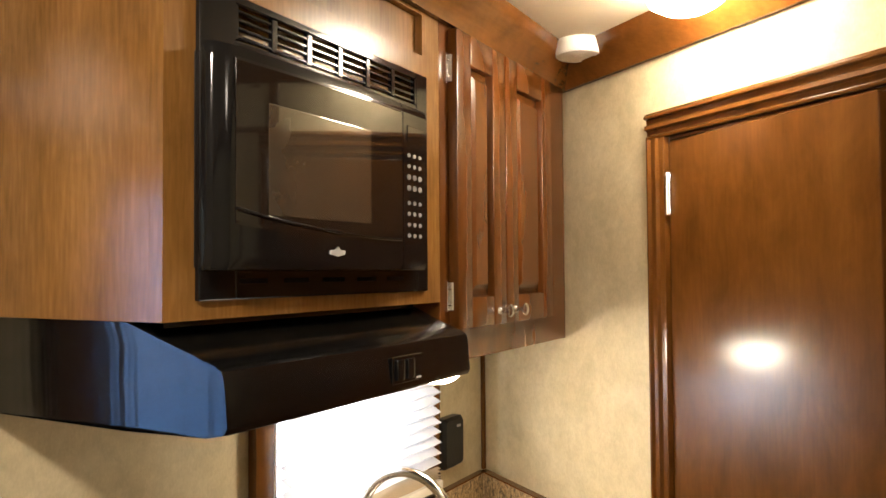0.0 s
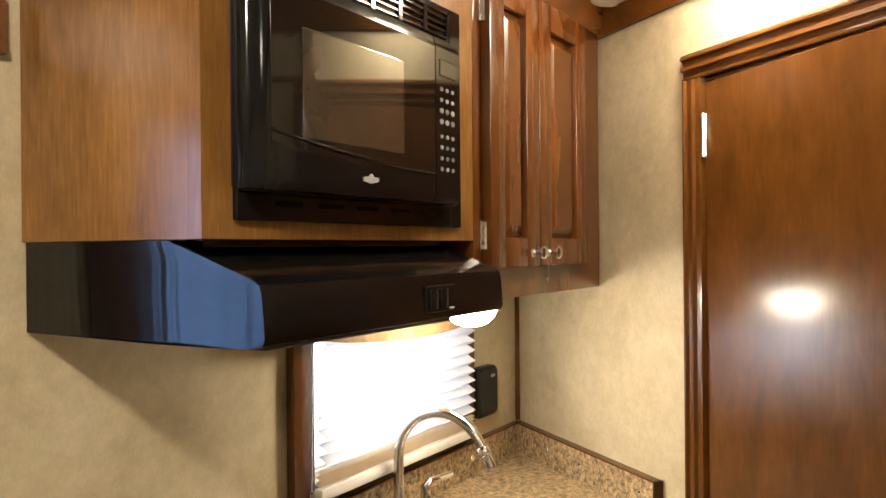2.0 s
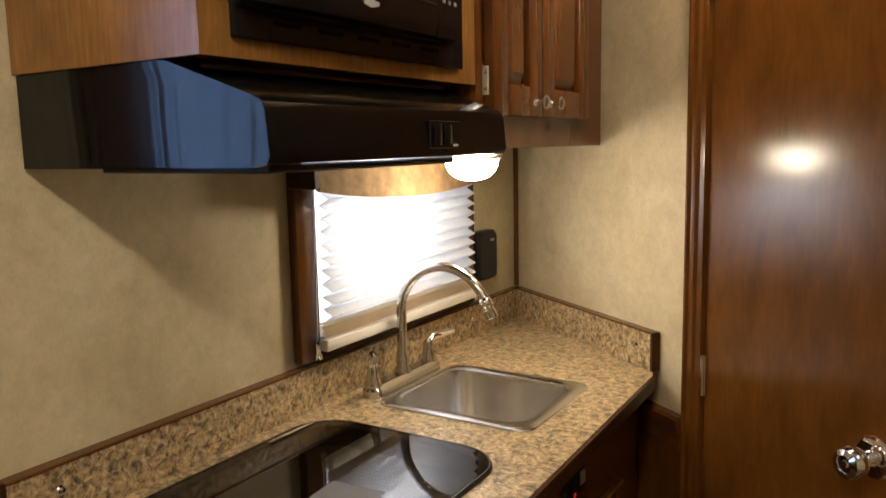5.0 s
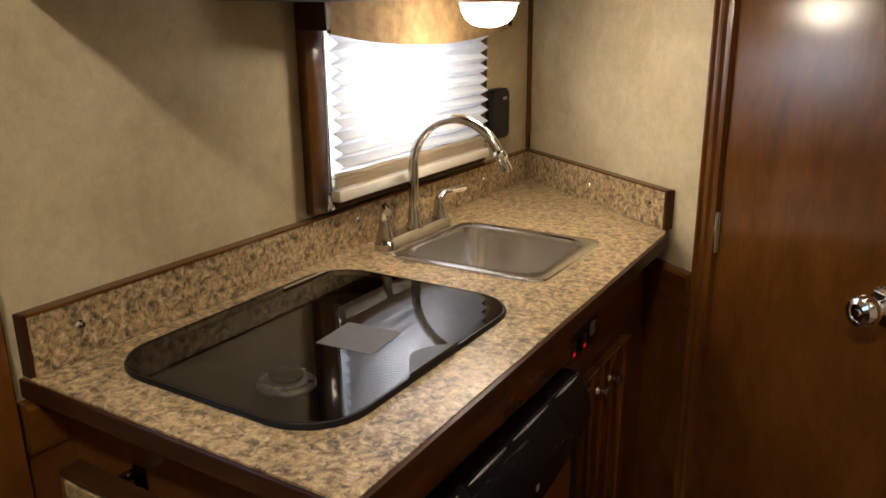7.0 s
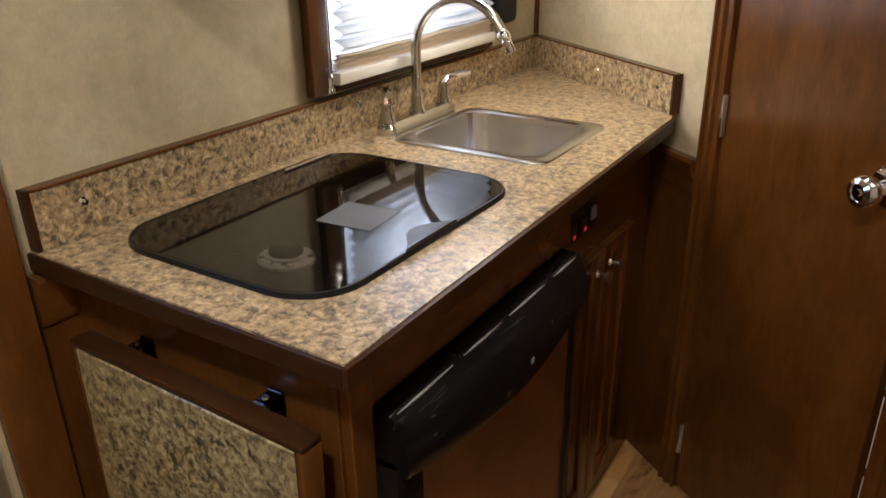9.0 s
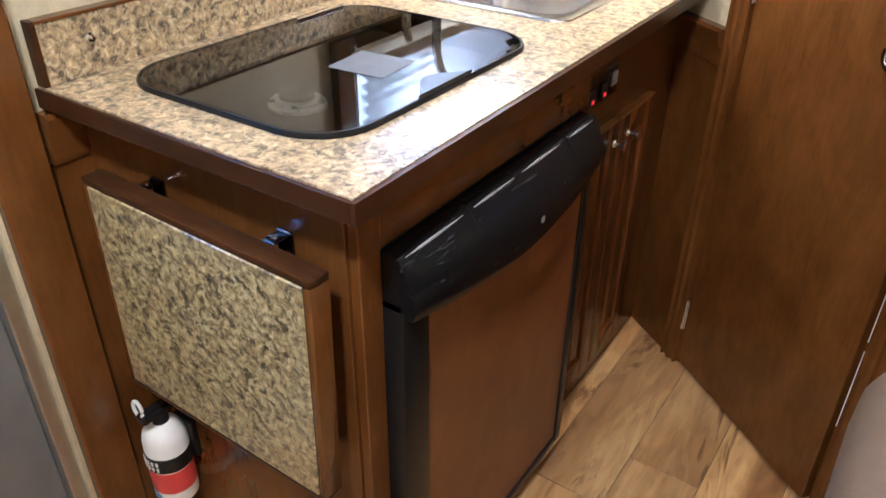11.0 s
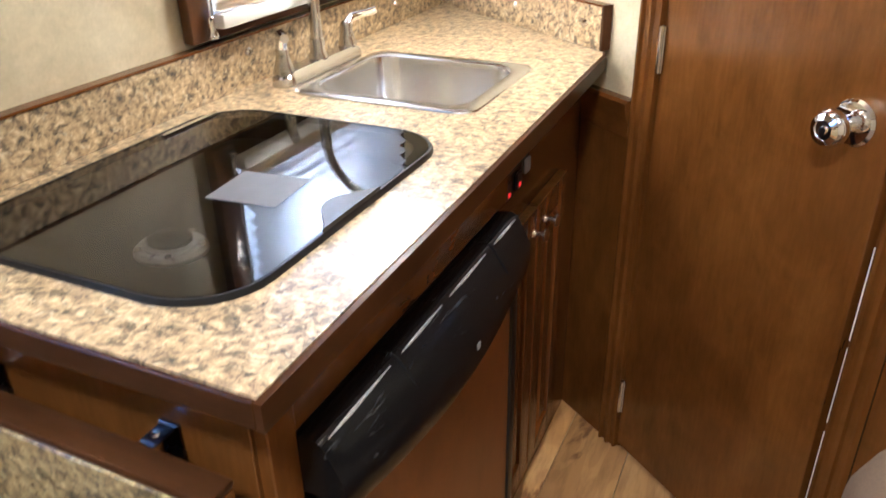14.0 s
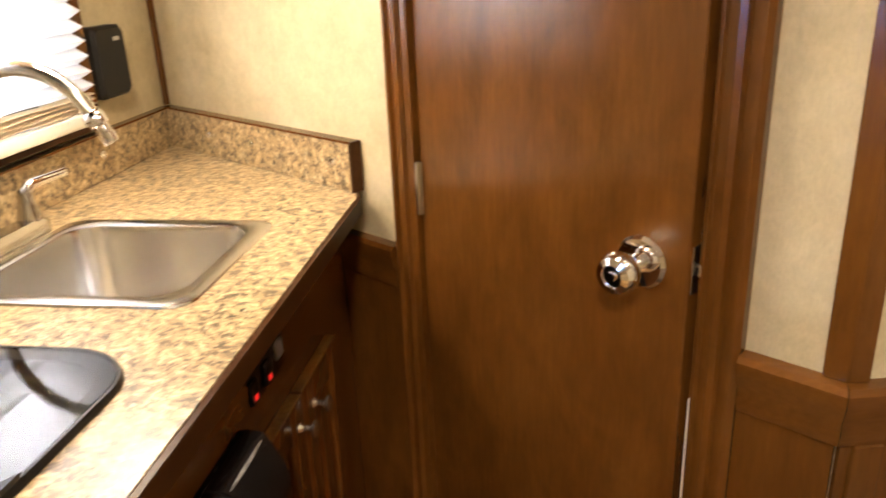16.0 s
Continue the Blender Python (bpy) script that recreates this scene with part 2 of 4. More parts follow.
BUTTON_M = plain("grey_button", (0.2, 0.2, 0.2), 0.4, relief=0.0)
MW_GLASS = plain("microwave_door_glass", (0.012, 0.009, 0.007), 0.05, vary=0.1, relief=0.0, coat=0.1, spec=0.35)
SLOT_M = plain("slot_shadow_black", (0.002, 0.002, 0.002), 0.7, relief=0.0, spec=0.1)
MW_SCREEN = plain("microwave_screen", (0.05, 0.04, 0.028), 0.07, vary=0.1, relief=0.0, coat=1.0)
GREY_MARK = plain("grey_print", (0.42, 0.42, 0.42), 0.45, relief=0.0)
CHROME = plain("chrome", (0.86, 0.86, 0.87), 0.07, 1.0, vary=0.04, relief=0.0)
NICKEL = plain("brushed_nickel", (0.58, 0.56, 0.52), 0.22, 1.0, vary=0.06, scale=40, relief=0.0)
STEEL = plain("brushed_steel", (0.72, 0.71, 0.69), 0.21, 1.0, vary=0.03, scale=4, relief=0.0)
WHITE_PLASTIC = plain("white_plastic", (0.78, 0.76, 0.7), 0.4, vary=0.04, relief=0.02)
BLIND_M = fabric("white_pleated_fabric", (0.86, 0.86, 0.86), 0.5)
TAN_BLIND = fabric("tan_pleated_fabric", (0.62, 0.5, 0.33), 0.2)
VALANCE_M = fabric("tan_valance_fabric", (0.3, 0.19, 0.085), 0.0, 90, 0.45)
SOFA_M = fabric("grey_beige_upholstery", (0.15, 0.1, 0.062), 0.0, 260)
GLASS_CLEAR = glass("window_glass", (0.97, 0.98, 0.98))
COOK_GLASS = glass("smoked_cooktop_glass", (0.45, 0.43, 0.41), ior=1.36)
COOK_PAN = plain("black_enamel_pan", (0.003, 0.0028, 0.0026), 0.35, vary=0.3, relief=0.05, spec=0.2)
LABEL_M = plain("grey_paper_label", (0.1, 0.1, 0.106), 0.5, vary=0.04)
DOME_LAMP = emitter("lit_cabinet_diffuser", (1.0, 0.84, 0.6), DOME_E)
CEIL_LAMP = emitter("lit_ceiling_diffuser", (1.0, 0.84, 0.6), CEIL_E)
SIDE_FILL = emitter("side_fill_diffuser", (1.0, 0.87, 0.67), SIDE_FILL_E)
ROOM_LAMP = emitter("lit_room_diffuser", (1.0, 0.86, 0.65), ROOM_E)
RED_LED = emitter("red_indicator", (1.0, 0.03, 0.02), 0.5, (0.3, 0.01, 0.01))
FILTER_M = plain("dark_filter_mesh", (0.045, 0.04, 0.036), 0.45, 1.0, vary=0.1, scale=200)
# reddish laminate, its colour lightened to make up for weak light on the fridge
FRIDGE_Z = wood("lightened_reddish_laminate", (0.13, 0.044, 0.009), (0.165, 0.06, 0.013), (0.2, 0.078, 0.018), "z", (0.42, 0.3), streak=0.08)
GREY_DOOR = plain("grey_door_skin", (0.14, 0.132, 0.12), 0.42, vary=0.1, scale=12, relief=0.08)
WORN_EDGE = plain("worn_grey_plastic", (0.28, 0.28, 0.28), 0.45, vary=0.5, scale=90)
BURNER_M = plain("cast_aluminium", (0.62, 0.61, 0.6), 0.3, 0.6, vary=0.12, scale=60)
ALU = plain("aluminium", (0.55, 0.56, 0.57), 0.35, 1.0, vary=0.08)
RED_LABEL = plain("red_label", (0.55, 0.05, 0.04), 0.4, vary=0.06)
BLUE_PRINT = plain("blue_print", (0.2, 0.3, 0.5), 0.4, vary=0.06)

# ---- mesh tools ----


def box(bm, x0, x1, y0, y1, z0, z1, bevel=0.0, seg=1):
    made = bmesh.ops.create_cube(bm, size=1.0, matrix=Matrix.Translation(((x0 + x1) / 2, (y0 + y1) / 2, (z0 + z1) / 2))
                                 @ Matrix.Diagonal((abs(x1 - x0), abs(y1 - y0), abs(z1 - z0), 1)))
    if bevel:
        vs = set(made["verts"])
        edges = [e for e in bm.edges if e.verts[0] in vs and e.verts[1] in vs]
        bmesh.ops.bevel(bm, geom=edges, offset=bevel, segments=seg, affect="EDGES", profile=0.5)
    return bm


def boxed(*a, **k):
    return box(bmesh.new(), *a, **k)


def loft(bm, rings, closed=True, caps=True):
    """Skin a row of rings, each a list of points of equal count."""
    rows = [[bm.verts.new(p) for p in r] for r in rings]
    n = len(rows[0])
    for a, b in zip(rows, rows[1:]):
        for i in range(n if closed else n - 1):
            j = (i + 1) % n
            bm.faces.new((a[i], a[j], b[j], b[i]))
    if caps and closed:
        bm.faces.new(rows[0][::-1])
        bm.faces.new(rows[-1])
    bmesh.ops.recalc_face_normals(bm, faces=bm.faces[:])
    return bm


def prism(bm, outline, axis, a, b):
    """Push an outline of 2D points along an axis from a to b."""
    def at(p, q):
        return {"x": (q, p[0], p[1]), "y": (p[0], q, p[1]), "z": (p[0], p[1], q)}[axis]
    return loft(bm, [[at(p, a) for p in outline], [at(p, b) for p in outline]])


def tube(bm, points, radius, n=14):
    """A round bar along a row of points; radius may be a list."""
    pts = [Vector(p) for p in points]
    rad = radius if isinstance(radius, (list, tuple)) else [radius] * len(pts)
    rings, side = [], None
    for i, p in enumerate(pts):
        d = (pts[min(i + 1, len(pts) - 1)] - pts[max(i - 1, 0)]).normalized()
        if side is None:
            side = d.cross(Vector((0.31, 0.77, 0.55))).normalized()
        side = (side - d * side.dot(d)).normalized()
        up = d.cross(side)
        rings.append([p + (side * math.cos(2 * math.pi * k / n) + up * math.sin(2 * math.pi * k / n)) * rad[i] for k in range(n)])
    return loft(bm, rings)


def lathe(bm, profile, m=Matrix(), n=24):
    """Turn a profile of (radius, height) about the local z axis."""
    rings = [[m @ Vector((max(r, 1e-5) * math.cos(2 * math.pi * k / n), max(r, 1e-5) * math.sin(2 * math.pi * k / n), z)) for k in range(n)]
             for r, z in profile]
    return loft(bm, rings)


def rounded(x0, x1, y0, y1, r, seg=6):
    pts = []
    for cx, cy, a in ((x1 - r, y1 - r, 0), (x0 + r, y1 - r, 90), (x0 + r, y0 + r, 180), (x1 - r, y0 + r, 270)):
        for k in range(seg + 1):
            t = radians(a + 90 * k / seg)
            pts.append((cx + r * math.cos(t), cy + r * math.sin(t)))
    return pts


def sheet_with_holes(bm, outer, holes, z0, z1):
    """A slab with an outline and holes through it."""
    loops = [outer, *holes]
    edges = []
    for loop in loops:
        vs = [bm.verts.new((x, y, z1)) for x, y in loop]
        edges += [bm.edges.new((vs[i], vs[(i + 1) % len(vs)])) for i in range(len(vs))]
    bmesh.ops.triangle_fill(bm, use_beauty=True, use_dissolve=False, edges=edges)
    ext = bmesh.ops.extrude_face_region(bm, geom=bm.faces[:])
    for v in [g for g in ext["geom"] if isinstance(g, bmesh.types.BMVert)]:
        v.co.z = z0
    bmesh.ops.recalc_face_normals(bm, faces=bm.faces[:])
    return bm


def smooth(bm, angle=35):
    for f in bm.faces:
        f.smooth = True
    for e in bm.edges:
        e.smooth = len(e.link_faces) == 2 and e.calc_face_angle(0) < radians(angle)
    return bm


def thing(name, base, label, category, group="", kind=""):
    ob = new(name)
    ob.empty_display_size = 0.05
    ob.location = base
    ob["base"] = list(base)
    return tagged(ob, label, category, group, kind)


def part(name, bm, material, parent, label="", m=None):
    """One mesh under a thing or a part, from a bmesh in world places."""
    if m is not None:
        bmesh.ops.transform(bm, matrix=m, verts=bm.verts[:])
    base = Vector(parent["base"])
    bmesh.ops.translate(bm, vec=-base, verts=bm.verts[:])
    smooth(bm)
    data = bpy.data.meshes.new(name)
    bm.to_mesh(data)
    bm.free()
    data.materials.append(material)
    ob = new(name, data)
    ob.parent = parent
    ob["base"] = list(base)
    return tagged(ob, label)


def solid(name, bm, material, label, category, kind="structure", m=None):
    """A top-level mesh of its own."""
    if m is not None:
        bmesh.ops.transform(bm, matrix=m, verts=bm.verts[:])
    smooth(bm)
    data = bpy.data.meshes.new(name)
    bm.to_mesh(data)
    bm.free()
    data.materials.append(material)
    ob = new(name, data)
    ob["base"] = [0.0, 0.0, 0.0]
    return tagged(ob, label, category, "", kind)


# ---- the plan ----
CEIL = 2.055
SLANT = radians(-35.5)
MS = Matrix.Translation((0, 2.506, 0)) @ Matrix.Rotation(SLANT, 4, "Z")      # along the slanted wall, y into it
CORNER = Vector((1.1585, 1.6797, 0))
MC = Matrix.Translation(CORNER) @ Matrix.Rotation(radians(11), 4, "Z")


def slant_y(x):
    return 2.506 - 0.7133 * x

# ---- structure ----
wall_bm = bmesh.new()
for y0, y1, z0, z1 in ((-1.3, 0.18, 0, CEIL), (0.18, 0.88, 1.9, CEIL), (0.88, 1.6, 0, CEIL), (1.6, 2.185, 0, 1.03), (1.6, 2.185, 1.36, CEIL), (2.185, 2.6, 0, CEIL)):
    box(wall_bm, -0.08, 0, y0, y1, z0, z1)
solid("wall_window", wall_bm, PAPER, "cream mottled wallpaper wall behind the kitchen counter", "wall")

slant_bm = bmesh.new()
for s0, s1, z0, z1 in ((-0.04, 0.786, 0, CEIL), (0.786, 1.258, 1.816, CEIL), (1.258, 1.423, 0, CEIL)):
    box(slant_bm, s0, s1, 0, 0.05, z0, z1)
solid("wall_slanted", slant_bm, PAPER, "slanted cream wallpaper wall with the washroom door", "wall", m=MS)
solid("wall_side", boxed(0, 1.35, 0, 0.05, 0, CEIL), PAPER, "cream wallpaper wall beyond the door corner", "wall", m=MC)
solid("wall_right", boxed(2.35, 2.43, -1.3, 2.1, 0, CEIL), PAPER, "plain cream wall facing the kitchen", "wall")
solid("wall_back", boxed(-0.08, 2.43, -1.38, -1.3, 0, CEIL), PAPER, "plain cream wall closing the room", "wall")
solid("ceiling", boxed(-0.08, 2.45, -1.38, 3.6, CEIL, CEIL + 0.04), CEILING_M, "pale cream vinyl ceiling", "ceiling")
solid("wall_washroom", box(boxed(-0.02, 1.64, 1.0, 1.05, 0, CEIL), -0.02, 0.0, 0.06, 1.0, 0, CEIL), WHITE_PLASTIC, "plain white washroom wall behind the door", "wall", m=MS)
solid("wall_washroom_side", boxed(1.62, 1.64, 0.35, 1.0, 0, CEIL), WHITE_PLASTIC, "plain white washroom side wall", "wall", m=MS)

# crown, rails, panelling
CROWN = [(0.0, 0.0), (-0.012, 0.0), (-0.018, 0.012), (-0.03, 0.03), (-0.05, 0.05), (-0.055, 0.062), (-0.058, 0.075), (0.0, 0.075)]


def moulding(name, profile, a, b, m, material, z, label, ka=0.0, kb=0.0):
    """A moulding run from a to b; ka and kb mitre its ends."""
    bm = bmesh.new()
    loft(bm, [[(a + ka * y, y, z + h) for y, h in profile], [(b - kb * y, y, z + h) for y, h in profile]])
    return solid(name, bm, material, label, "trim", m=m)


moulding("trim_crown_slanted", CROWN, 0.40, 1.4228, MS, WOOD_S, CEIL - 0.0755, "dark red-brown wooden crown moulding under the ceiling", kb=0.416)
moulding("trim_crown_side", CROWN, 0.0002, 1.3, MC, WOOD_X, CEIL - 0.0755, "dark red-brown wooden crown moulding under the ceiling", ka=0.416)
MF = Matrix.Translation((0.346, 1.05, 0)) @ Matrix.Rotation(radians(90), 4, "Z")
moulding("trim_crown_cabinet", CROWN, 0.0, 1.19, MF, WOOD_Y, CEIL - 0.0755, "wooden crown moulding over the wall cabinets")
MR = Matrix.Translation((2.35, 2.0, 0)) @ Matrix.Rotation(radians(-90), 4, "Z")
moulding("trim_crown_right", CROWN, 0.0, 3.25, MR, WOOD_Y, CEIL - 0.0755, "wooden crown moulding under the ceiling")
MW0 = Matrix.Translation((0.0, -1.3, 0)) @ Matrix.Rotation(radians(90), 4, "Z")
moulding("trim_rail_upper", [(0, 0), (-0.016, 0), (-0.016, 0.075), (0, 0.075)], 0.0, 2.332, MW0, WOOD_Y, 1.735, "dark wooden band along the wallpaper wall")
RAIL = [(0.0, 0.0), (-0.012, 0.0), (-0.016, 0.012), (-0.014, 0.03), (-0.022, 0.045), (-0.026, 0.06), (-0.026, 0.07), (-0.02, 0.076), (0.0, 0.076)]
moulding("trim_chair_rail_slanted", RAIL, 1.314, 1.4228, MS, WOOD_S, 0.746, "profiled wooden chair rail on the slanted wall", kb=0.416)
moulding("trim_chair_rail_inner", RAIL, 0.5, 0.7355, MS, WOOD_S, 0.746, "profiled wooden chair rail between counter and door")
moulding("trim_chair_rail_side", RAIL, 0.0002, 1.3, MC, WOOD_X, 0.746, "profiled wooden chair rail beyond the corner", ka=0.416)
moulding("trim_chair_rail_left", RAIL, 2.27, 2.328, MW0, WOOD_Y, 0.79, "profiled wooden chair rail beside the counter")
panels = bmesh.new()
box(panels, 0.45, 0.736, -0.008, -0.001, 0, 0.746)
box(panels, 1.313, 1.423, -0.008, -0.001, 0, 0.746)
solid("trim_wainscot_slanted", panels, WOOD_Z, "dark wood wainscot panel below the chair rail", "trim", m=MS)
side_panels = bmesh.new()
box(side_panels, 0.0, 1.3, -0.008, -0.001, 0, 0.746)
for sx in (0.012, 0.33, 0.65, 0.97):
    box(side_panels, sx, sx + 0.035, -0.014, -0.008, 0, 0.746, 0.002)
solid("trim_wainscot_side", side_panels, WOOD_Z, "dark wood wainscot panel below the chair rail", "trim", m=MC)
solid("trim_wainscot_left", boxed(0.001, 0.008, 0.965, 1.03, 0, 0.79), WOOD_Z, "dark wood panel below the chair rail", "trim")
corner_bm = box(boxed(1.4, 1.4265, -0.007, -0.001, 0.822, CEIL - 0.07, 0.001), 1.312, 1.34, -0.006, -0.001, 1.97, 1.975)
solid("trim_corner_batten", corner_bm, WOOD_Z, "flat wooden batten covering the wall corner", "trim", m=MS)
solid("trim_corner_batten_side", boxed(-0.002, 0.022, -0.007, -0.001, 0.822, CEIL - 0.07, 0.001), WOOD_Z, "flat wooden batten covering the wall corner", "trim", m=MC)
solid("trim_over_door", box(boxed(1.253, 1.281, -0.01, -0.001, 1.8785, 1.98, 0.001), 1.253, 1.421, -0.012, -0.001, 1.8675, 1.8785, 0.001), WOOD_Z, "small upright wooden batten over the door casing", "trim", m=MS)
solid("trim_wall_corner", prism(bmesh.new(), [(0.001, 2.488), (0.011, 2.481), (0.013, 2.494), (0.003, 2.5012)], "z", 0.987, 1.39), WOOD_Z,
      "thin wooden strip in the wall corner", "trim")


def casing(bm, s0, s1, z0, z1, upright=True):
    """A stepped door casing board, with two rounded beads."""
    w = (s1 - s0) if upright else (z1 - z0)
    prof = [(0, 0), (0, -0.014), (0.12, -0.019), (0.2, -0.019), (0.25, -0.012), (0.42, -0.011), (0.48, -0.017), (0.62, -0.018), (0.68, -0.011), (0.86, -0.010), (0.92, -0.014), (1.0, -0.013), (1.0, 0)]
    if upright:
        loft(bm, [[(s0 + f * w, y, z) for f, y in prof] for z in (z0, z1)])
    else:
        loft(bm, [[(x, y, z1 - f * w) for f, y in prof] for x in (s0, s1)])
    return bm


door_frame = thing("door_1", MS @ Vector((0.95, 0, 0)), "flush stained wooden washroom door, slightly ajar, in a profiled casing", "door", kind="structure")
part("casing", casing(bmesh.new(), 0.736, 0.788, 0, 1.8138), WOOD_Z, door_frame, m=MS)
cas_r = bmesh.new()
casing(cas_r, 1.256, 1.313, 0, 1.8138)
bmesh.ops.transform(cas_r, matrix=Matrix.Translation((2.569, 0, 0)) @ Matrix.Diagonal((-1, 1, 1, 1)), verts=cas_r.verts[:])
bmesh.ops.recalc_face_normals(cas_r, faces=cas_r.faces[:])
part("casing", cas_r, WOOD_Z, door_frame, m=MS)
part("casing", casing(bmesh.new(), 0.736, 1.313, 1.8146, 1.8665, False), WOOD_S, door_frame, m=MS)
jamb = box(boxed(0.7865, 0.7925, 0.001, 0.05, 0, 1.814), 1.2515, 1.2575, 0.001, 0.05, 0, 1.814)
box(jamb, 0.7925, 1.2515, 0.001, 0.05, 1.808, 1.814)
part("jamb", jamb, WOOD_Z, door_frame, m=MS)
# broken white strip drawn in place of the light showing past the door edge
part("weather_strip", box(box(boxed(1.2556, 1.2573, -0.0152, -0.0135, 0.58, 0.74), 1.2559, 1.2573, -0.015, -0.0135, 0.42, 0.565), 1.2559, 1.2573, -0.015, -0.0135, 0.22, 0.4), WHITE_PLASTIC, door_frame, "thin white strip standing for light through the door gap", m=MS)
part("strike_plate", boxed(1.2492, 1.2514, -0.002, 0.02, 0.885, 0.955, 0.0008), NICKEL, door_frame, m=MS)
MD = MS @ Matrix.Translation((0.794, -0.004, 0)) @ Matrix.Rotation(radians(-2.6), 4, "Z")
leaf = part("door_leaf", boxed(0, 0.455, 0, 0.028, 0.012, 1.805, 0.0015), WOOD_Z, door_frame, m=MD)
for hz in (1.7, 0.93, 0.152):
    hb = boxed(-0.0085, 0.007, -0.0065, -0.0005, hz - 0.042, hz + 0.042, 0.001)
    tube(hb, [(-0.001, -0.006, hz - 0.042), (-0.001, -0.006, hz + 0.042)], 0.0056, 10)
    part("hinge", hb, NICKEL, leaf, "nickel butt hinge", m=MD)
MK = MD @ Matrix.Translation((0.393, 0, 0.908)) @ Matrix.Rotation(radians(90), 4, "X")
part("rosette", lathe(bmesh.new(), [(0.0, 0.0), (0.034, 0.0), (0.034, 0.003), (0.03, 0.008), (0.018, 0.011), (0.0, 0.011)], MK), CHROME, leaf, "round chrome rosette")
part("door_knob", lathe(bmesh.new(), [(0.0, 0.01), (0.013, 0.01), (0.0115, 0.02), (0.013, 0.028), (0.021, 0.034), (0.0265, 0.045), (0.0265, 0.054), (0.022, 0.062), (0.014, 0.0655), (0.0135, 0.063), (0.006, 0.063), (0.0055, 0.066), (0.0, 0.066)], MK), CHROME, leaf, "polished chrome knob")
part("latch", box(boxed(0.4551, 0.457, 0.004, 0.024, 0.88, 0.94, 0.0006), 0.457, 0.4645, 0.008, 0.019, 0.902, 0.918, 0.002), NICKEL, leaf, "nickel latch bolt", m=MD)

# window and its blind
win = thing("window_1", (0, 1.87, 1.0), "small window in a dark wooden casing over the sink", "window", kind="structure")
for nm, dims in (("window_frame", (0.001, 0.022, 1.546, 1.602, 0.994, 1.388)), ("window_frame", (0.001, 0.022, 2.183, 2.216, 0.994, 1.388)),
                 ("window_sill", (0.001, 0.024, 1.602, 2.183, 0.994, 1.03)), ("window_frame", (0.001, 0.022, 1.602, 2.183, 1.36, 1.388))):
    part(nm, boxed(*dims, bevel=0.003, seg=2), DARK_Y if nm == "window_sill" else WOOD_Z, win)
pane = part("pane", boxed(-0.062, -0.057, 1.6, 2.185, 1.03, 1.36), GLASS_CLEAR, win)
pane.visible_shadow = False
blind = thing("pleated_blind", (0.045, 1.85, 1.03), "white pleated window blind, drawn down, with a tan lower band", "blind")


def pleats(z0, z1, n, depth, y0, y1, x):
    bm = bmesh.new()
    rows = []
    for i in range(2 * n + 1):
        z = z0 + (z1 - z0) * i / (2 * n)
        rows.append([(x + (depth if i % 2 else -depth), y0 + (y1 - y0) * k / 12, z + 0.0012 * math.sin(k * 1.7 + i)) for k in range(13)])
    loft(bm, rows, closed=False, caps=False)
    return bm


part("white_fabric", pleats(1.066, 1.34, 11, 0.0118, 1.601, 2.168, 0.04), BLIND_M, blind)
part("tan_fabric", pleats(1.036, 1.066, 4, 0.006, 1.586, 2.172, 0.041), TAN_BLIND, blind, "tan pleated lower band")
part("bottom_rail", boxed(0.03, 0.052, 1.586, 2.176, 1.013, 1.036, 0.004, 2), WHITE_PLASTIC, blind, "cream bottom rail")
part("cord_holder", lathe(bmesh.new(), [(0, 0), (0.008, 0), (0.009, 0.004), (0.005, 0.012), (0.006, 0.03), (0.003, 0.034), (0, 0.034)], Matrix.Translation((0.034, 1.578, 1.0))), CHROME, blind, "small clear cord holder")
part("cord", tube(bmesh.new(), [(0.034, 1.578, 1.03), (0.036, 1.579, 1.2), (0.036, 1.58, 1.34)], 0.0012, 6), WHITE_PLASTIC, blind)
valance = thing("window_valance", (0.05, 1.83, 1.3), "tan patterned valance with dark wooden ends over the blind", "valance")
vb = bmesh.new()
nv = 16
front = [(1.54 + 0.66 * k / nv, 1.293 + 0.028 * (2 * k / nv - 1) ** 2) for k in range(nv + 1)] + [(2.2, 1.388), (1.54, 1.388)]
prism(vb, front, "x", 0.078, 0.088)
part("front_panel", vb, VALANCE_M, valance)
for y in (1.524, 2.2005):
    part("end_panel", boxed(0.023, 0.09, y, y + 0.0155, 1.325, 1.388, 0.002), DARK_X, valance, "dark wooden end board")

# entry door beside the counter
entry = thing("door_2", (-0.04, 0.53, 0), "grey entry door with an aluminium frame and a daylight window", "door", kind="structure")
eb = bmesh.new()
for y0, y1, z0, z1 in ((0.205, 0.3, 0.03, 1.88), (0.79, 0.855, 0.03, 1.88), (0.3, 0.79, 0.03, 1.05), (0.3, 0.79, 1.68, 1.88)):
    box(eb, -0.065, -0.035, y0, y1, z0, z1)
part("door_leaf", eb, GREY_DOOR, entry)
for dims in ((-0.07, -0.012, 0.856, 0.879, 0.0, 1.9), (-0.07, -0.012, 0.181, 0.204, 0.0, 1.9), (-0.07, -0.012, 0.205, 0.855, 1.881, 1.9)):
    part("door_frame", boxed(*dims, bevel=0.002), ALU, entry, "bare aluminium frame")
part("threshold", box(boxed(-0.075, 0.004, 0.204, 0.855, 0.0, 0.022, 0.004), -0.03, -0.02, 0.205, 0.855, 0.022, 0.028), WHITE_PLASTIC, entry, "white threshold strip")
part("latch_plate", boxed(-0.0345, -0.02, 0.805, 0.85, 0.74, 0.9, 0.004, 2), WHITE_PLASTIC, entry, "white latch cover")
